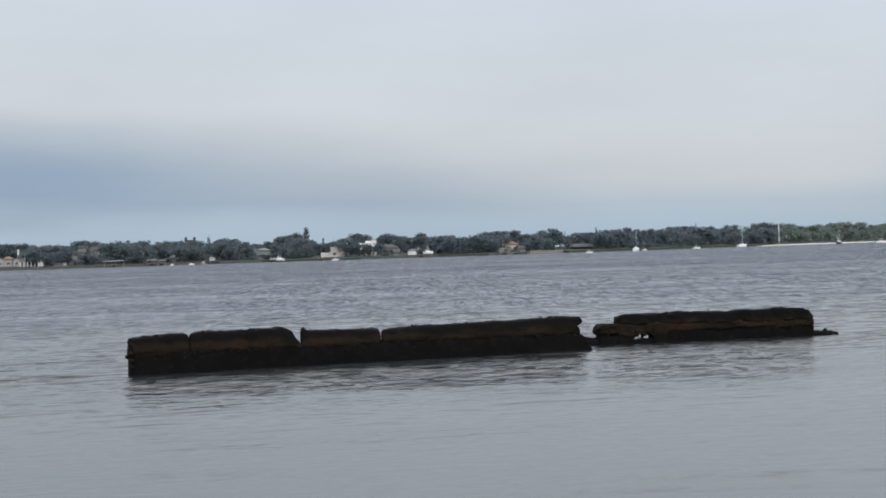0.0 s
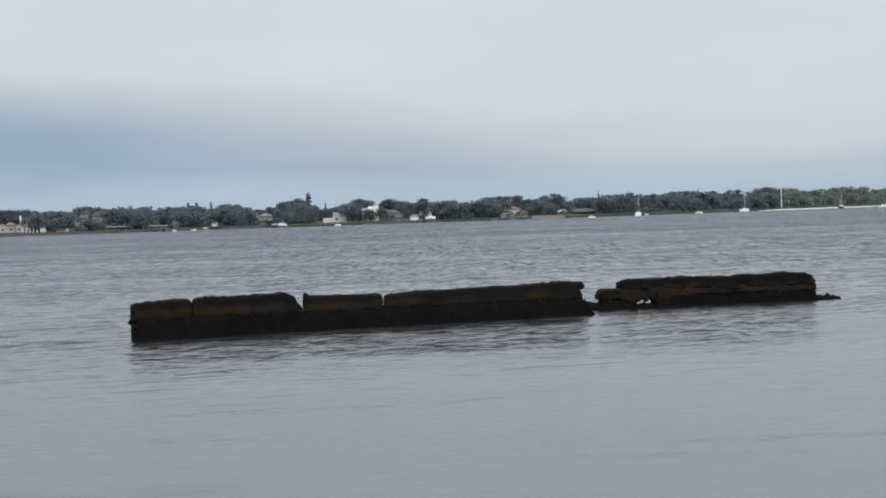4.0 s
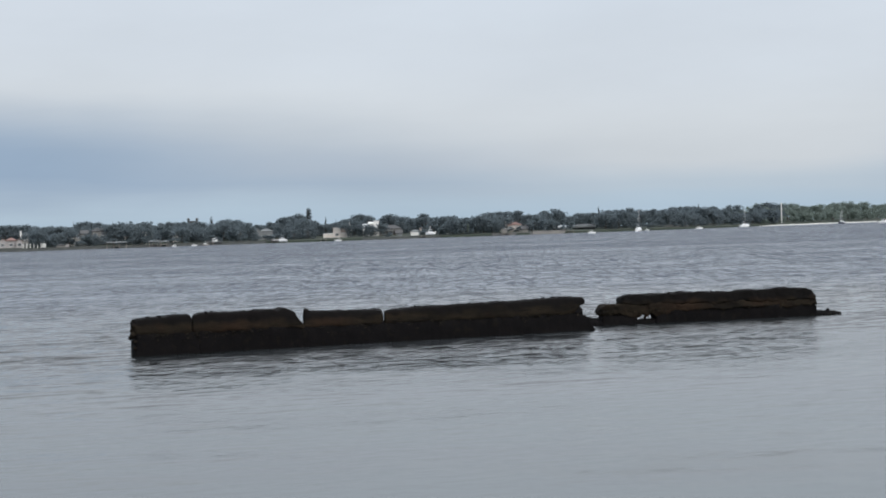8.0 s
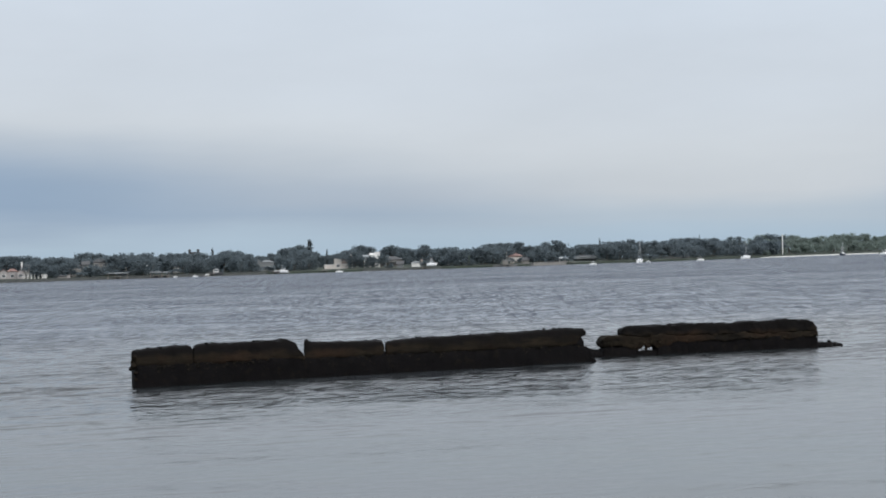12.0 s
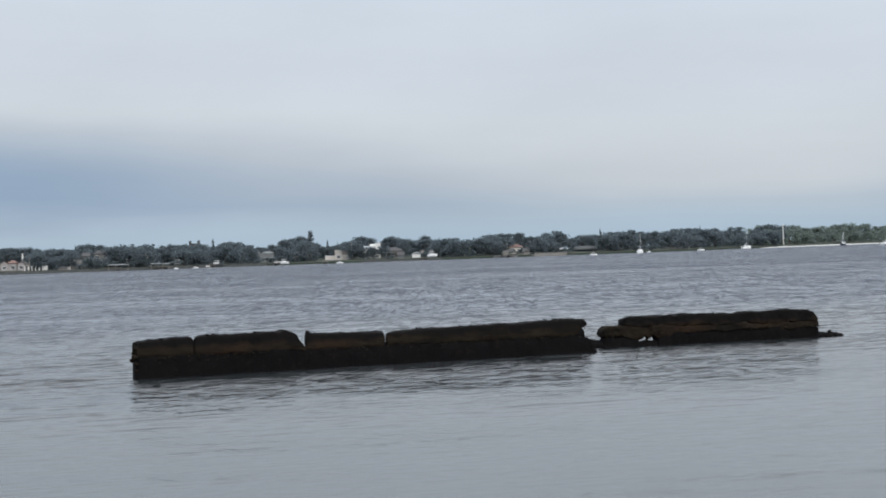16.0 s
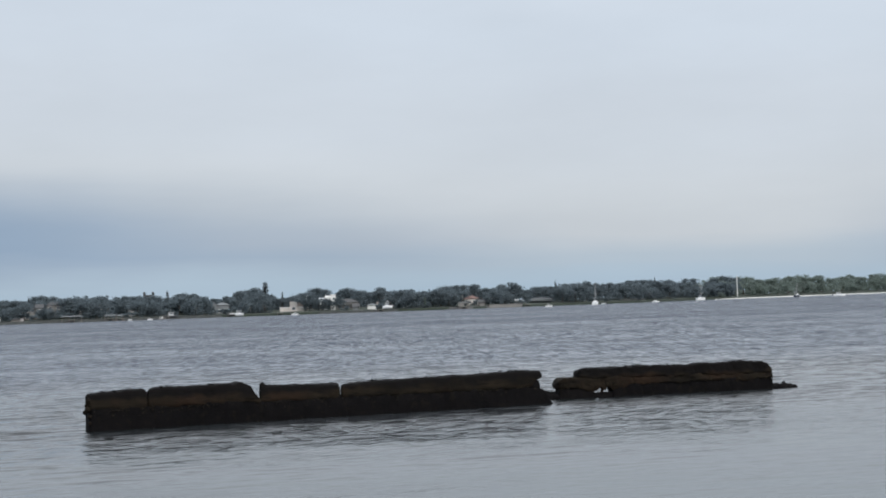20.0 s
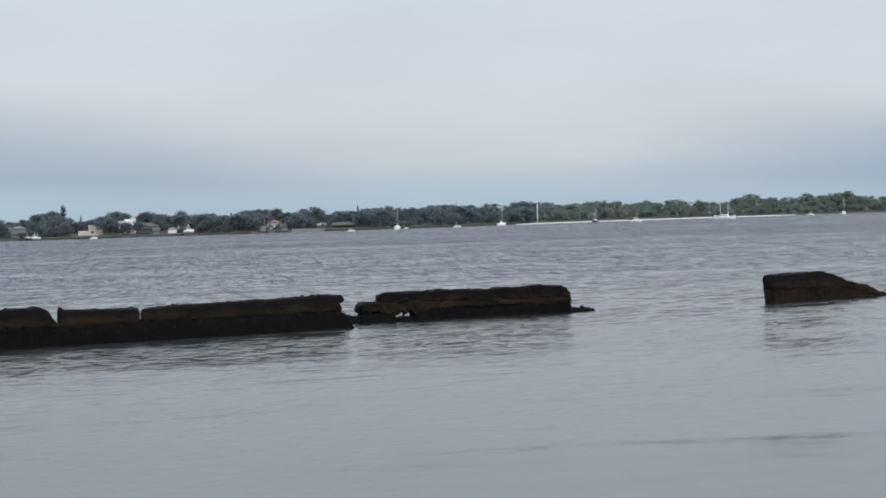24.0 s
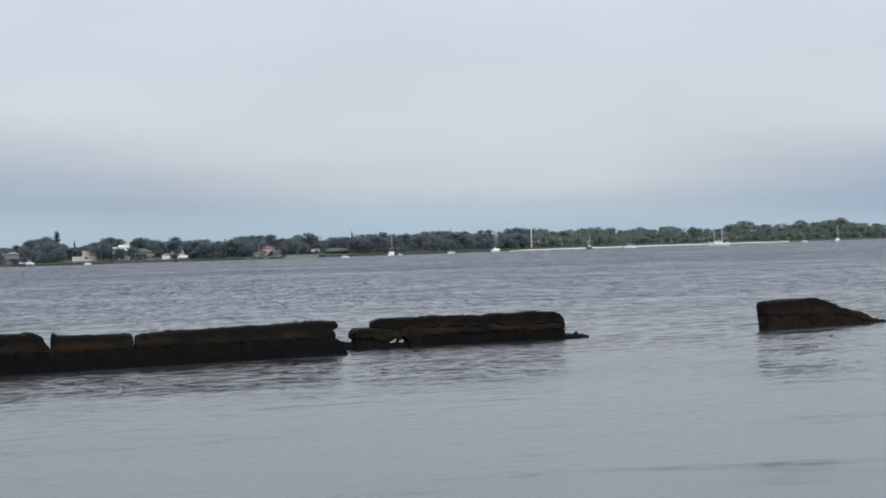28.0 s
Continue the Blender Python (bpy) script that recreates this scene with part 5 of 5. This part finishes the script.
def motor_boat(m, length, label, hull=None, tower=False, lifted=0.0, group="boats along the far shore"):
    ob = thing("motor_boat", m @ Matrix.Translation((0, 0, lifted)), label, "boat", group)
    s = length / 8
    part("hull", hull_bm(length, 2.7 * s, 1.5 * s), hull or M_GEL, ob, smooth=False)
    bm = bmesh.new()
    box(bm, -1.6 * s, 1.4 * s, -0.95 * s, 0.95 * s, 1.05 * s, 2.0 * s, 0.12 * s)
    cab = part("cabin", bm, M_GEL, ob)
    bm = bmesh.new()
    box(bm, -1.3 * s, 1.42 * s, -0.97 * s, 0.97 * s, 1.55 * s, 1.85 * s)
    part("windshield", bm, M_GLASS, cab, "dark cabin window")
    bm = bmesh.new()
    box(bm, -2.0 * s, 1.1 * s, -1.05 * s, 1.05 * s, 2.7 * s, 2.85 * s, 0.05 * s)
    part("hardtop", bm, M_GEL, ob)
    for x in (-1.8, 0.9):
        for y in (-0.9, 0.9):
            bm = bmesh.new()
            rod(bm, (x * s, y * s, 1.0 * s), (x * s, y * s, 2.72 * s), 0.05 * s)
            part("support", bm, M_ALU, ob)
    if tower:
        bm = bmesh.new()
        for y in (-0.7, 0.7):
            rod(bm, (-1.2 * s, y * s, 2.8 * s), (-0.6 * s, y * s * 0.5, 5.0 * s), 0.06 * s)
            rod(bm, (0.6 * s, y * s, 2.8 * s), (0.0 * s, y * s * 0.5, 5.0 * s), 0.06 * s)
        box(bm, -0.9 * s, 0.3 * s, -0.5 * s, 0.5 * s, 4.9 * s, 5.05 * s)
        part("tower", bm, M_ALU, ob)
    bm = bmesh.new()
    rod(bm, (0.2 * s, 0.3, 2.8 * s), (-0.2 * s, 0.3, 4.6 * s), 0.03, 0.015, 5)
    part("antenna", bm, M_GEL, ob)
    bm = bmesh.new()
    box(bm, -4.5 * s, -4.0 * s, -0.35 * s, 0.35 * s, 0.2 * s, 1.4 * s, 0.1 * s)
    part("outboard_motor", bm, M_NAVY, ob)
    return ob


def sailing_boat(m, length, masts, label, hull=None, canvas=True):
    """masts: place along the hull as a share, height, thickness."""
    ob = thing("sailboat", m, label, "sailboat", "sailboats at anchor")
    depth = length * 0.175
    part("hull", hull_bm(length, length * 0.28, depth, 0.35, 0.6), hull or M_GEL, ob)
    bm = bmesh.new()
    box(bm, -length * 0.18, length * 0.16, -length * 0.08, length * 0.08, depth * 0.7, depth * 1.35, 0.1)
    cab = part("cabin", bm, M_GEL, ob)
    bm = bmesh.new()
    box(bm, -length * 0.14, length * 0.12, -length * 0.0815, length * 0.0815, depth * 1.0, depth * 1.2)
    part("porthole", bm, M_GLASS, cab, "dark cabin window")
    for place, high, r in masts:
        x = length * place
        bm = bmesh.new()
        rod(bm, (x, 0, depth * 0.7), (x, 0, high), r, r * 0.7, 8)
        mast = part("mast", bm, M_ALU, ob)
        bm = bmesh.new()
        rod(bm, (x, 0, high * 0.6), (x, -length * 0.07, high * 0.6), 0.04)
        rod(bm, (x, 0, high * 0.6), (x, length * 0.07, high * 0.6), 0.04)
        part("spreader", bm, M_ALU, mast)
        bm = bmesh.new()
        rod(bm, (x, 0, depth * 1.9), (x - length * 0.30, 0, depth * 1.95), 0.07)
        boom = part("boom", bm, M_ALU, ob)
        if canvas:
            bm = bmesh.new()
            rod(bm, (x - 0.2, 0, depth * 2.1), (x - length * 0.28, 0, depth * 2.1), 0.2, 0.12, 7)
            part("furled_sail", bm, M_CANVAS, boom, "blue sail cover")
        for end in (length * 0.49, -length * 0.48):
            bm = bmesh.new()
            rod(bm, (x, 0, high * 0.98), (end, 0, depth * 0.95), 0.02, None, 4)
            part("stay", bm, M_ALU, ob)
    return ob


def dock(bearing, length, label, roof=None, width=2.4, turn=0.0):
    """A plank walk on posts out from the shore, with a boat-lift roof where there is one."""
    ob = thing("dock", on_shore(bearing, 0, turn), label, "dock", "docks on the far shore")
    n = int(length / 0.6)
    me = None
    for k in range(n):
        if me is None:
            bm = bmesh.new()
            box(bm, -width / 2, width / 2, 0, 0.55, 1.15, 1.25)
            first = part("plank", bm, M_DOCK, ob)
            me = first.data
            first.matrix_basis = pose(0, -length, 0)
        else:
            child("plank", me, ob, "", pose(0, -length + k * 0.6, 0))
    for k in range(max(2, int(length / 3)) + 1):
        y = -length + 0.3 + k * (length - 0.6) / max(2, int(length / 3))
        for x in (-width / 2 - 0.1, width / 2 + 0.1):
            bm = bmesh.new()
            rod(bm, (x, y, -1.5), (x, y, 2.0), 0.15, 0.13, 7)
            part("post", bm, M_DOCK, ob)
    if roof:
        w_, d_, z, mat = roof
        for x in (-w_ / 2 + 0.2, w_ / 2 - 0.2):
            for y in (-length + 0.2, -length + d_ - 0.2):
                bm = bmesh.new()
                rod(bm, (x, y, -1.5), (x, y, z), 0.16, 0.14, 7)
                part("post", bm, M_DOCK, ob)
        bm = bmesh.new()
        y0, y1 = -length - 0.4, -length + d_ + 0.4
        a = [bm.verts.new(p) for p in ((-w_ / 2 - 0.4, y0, z), (w_ / 2 + 0.4, y0, z), (w_ / 2 + 0.4, y1, z), (-w_ / 2 - 0.4, y1, z))]
        u = [bm.verts.new((v.co.x, v.co.y, z + 0.25)) for v in a]
        r = [bm.verts.new((-w_ / 2 + 1, (y0 + y1) / 2, z + 0.55)), bm.verts.new((w_ / 2 - 1, (y0 + y1) / 2, z + 0.55))]
        for f in ((a[3], a[2], a[1], a[0]), (u[0], u[1], r[1], r[0]), (u[2], u[3], r[0], r[1]), (u[1], u[2], r[1]), (u[3], u[0], r[0])):
            bm.faces.new(f)
        for i in range(4):
            bm.faces.new((a[i], a[(i + 1) % 4], u[(i + 1) % 4], u[i]))
        part("roof", bm, mat, ob)
    return ob


def afloat(bearing, out, turn=0.0):
    p = polar(bearing, shore_distance(bearing) - out)
    return pose(p.x, p.y, 0, 0, 0, -bearing + turn)


def at_range(bearing, d, turn=0.0):
    p = polar(bearing, d)
    return pose(p.x, p.y, 0, 0, 0, -bearing + turn)


dock(-10.331, 14, "grey wooden dock with a long pale boat-lift roof", (10, 7, 2.9, M_GREY))
dock(-9.147, 12, "grey wooden dock with a pale boat-lift roof", (6, 6, 2.8, M_GREY))
dock(-8.867, 12, "grey wooden dock with a small pale boat-lift roof", (4.4, 5, 2.6, M_GREY))
dock(-7.427, 11, "grey wooden dock beside a moored motor boat")
dock(-5.428, 10, "grey wooden dock beside a lifted motor boat")
dock(-3.879, 8, "short grey wooden dock")
dock(-0.696, 8, "short grey wooden dock near the boathouse")
dock(1.936, 9, "short grey wooden dock near the salmon-roofed house", (5, 5, 3.2, M_CONC))
dock(3.955, 10, "low grey wooden dock below the pavilion")
motor_boat(afloat(-7.568, 10, 8), 4.2, "small white motor boat with a tan hull at a dock", M_TAN)
motor_boat(afloat(-7.304, 9, 186), 7.0, "dark-hulled cabin cruiser with a white hardtop at a dock", M_SLATE, lifted=1.0)
motor_boat(afloat(-5.410, 9, 5), 4.4, "dark-hulled motor boat with a white cabin on a lift", M_SLATE, lifted=0.8)
motor_boat(afloat(-5.197, 9, 175), 5.8, "white flybridge motor boat on a lift", lifted=1.0)
motor_boat(afloat(-7.938, 12, 0), 2.8, "small white skiff beside the seawall")
motor_boat(afloat(-8.552, 10, 30), 2.6, "small white launch beside the seawall")
motor_boat(afloat(-3.415, 10, 0), 3.6, "white motor boat below the cream house")
motor_boat(afloat(-0.481, 8, 25), 6.0, "bright white sport boat with a tower on a lift", tower=True, lifted=2.2)
motor_boat(at_range(4.613, 880, 10), 3.6, "small white dinghy at a mooring")
motor_boat(afloat(6.348, 5, 170), 2.8, "small white skiff drawn up at the far shore")
motor_boat(at_range(7.974, 1050, 10), 4.2, "small white launch at a mooring")
motor_boat(at_range(13.630, 1080, 6), 7.0, "low white motor boat under way off the beach")
motor_boat(at_range(19.018, 1330, 6), 5.0, "low white motor boat near the mangroves")
sailing_boat(at_range(6.087, 930, 76), 9.0, [(0.08, 11.0, 0.07)], "white sailboat seen from its stern with one mast")
sailing_boat(at_range(9.387, 1120, 55), 9.0, [(0.05, 11.0, 0.08)], "white sloop at anchor with one mast")
sailing_boat(at_range(12.351, 1130, 70), 8.5, [(0.05, 8.6, 0.11), (-0.25, 6.0, 0.08)], "dark-hulled sailboat at anchor off the beach", M_NAVY)
sailing_boat(at_range(16.378, 1010, 172), 11.8, [(0.19, 11.6, 0.16), (-0.17, 11.4, 0.16)], "white two-masted ketch at anchor", M_GEL)
sailing_boat(at_range(20.030, 1330, 78), 9.0, [(0.05, 12.0, 0.09)], "small white sailboat near the mangroves")


def marker_pole(m, height, r):
    ob = thing("pole", m, "tall thick white pole among the mangroves", "pole")
    bm = bmesh.new()
    rod(bm, (0, 0, -0.5), (0, 0, height), r, r * 0.85, 12)
    part("shaft", bm, M_WHITE, ob)
    bm = bmesh.new()
    rod(bm, (0, 0, height), (0, 0, height + 0.5), r * 1.3, r * 1.1, 12)
    part("top", bm, M_WHITE, ob)
    return ob


marker_pole(on_shore(10.523, 17), 13.4, 0.34)
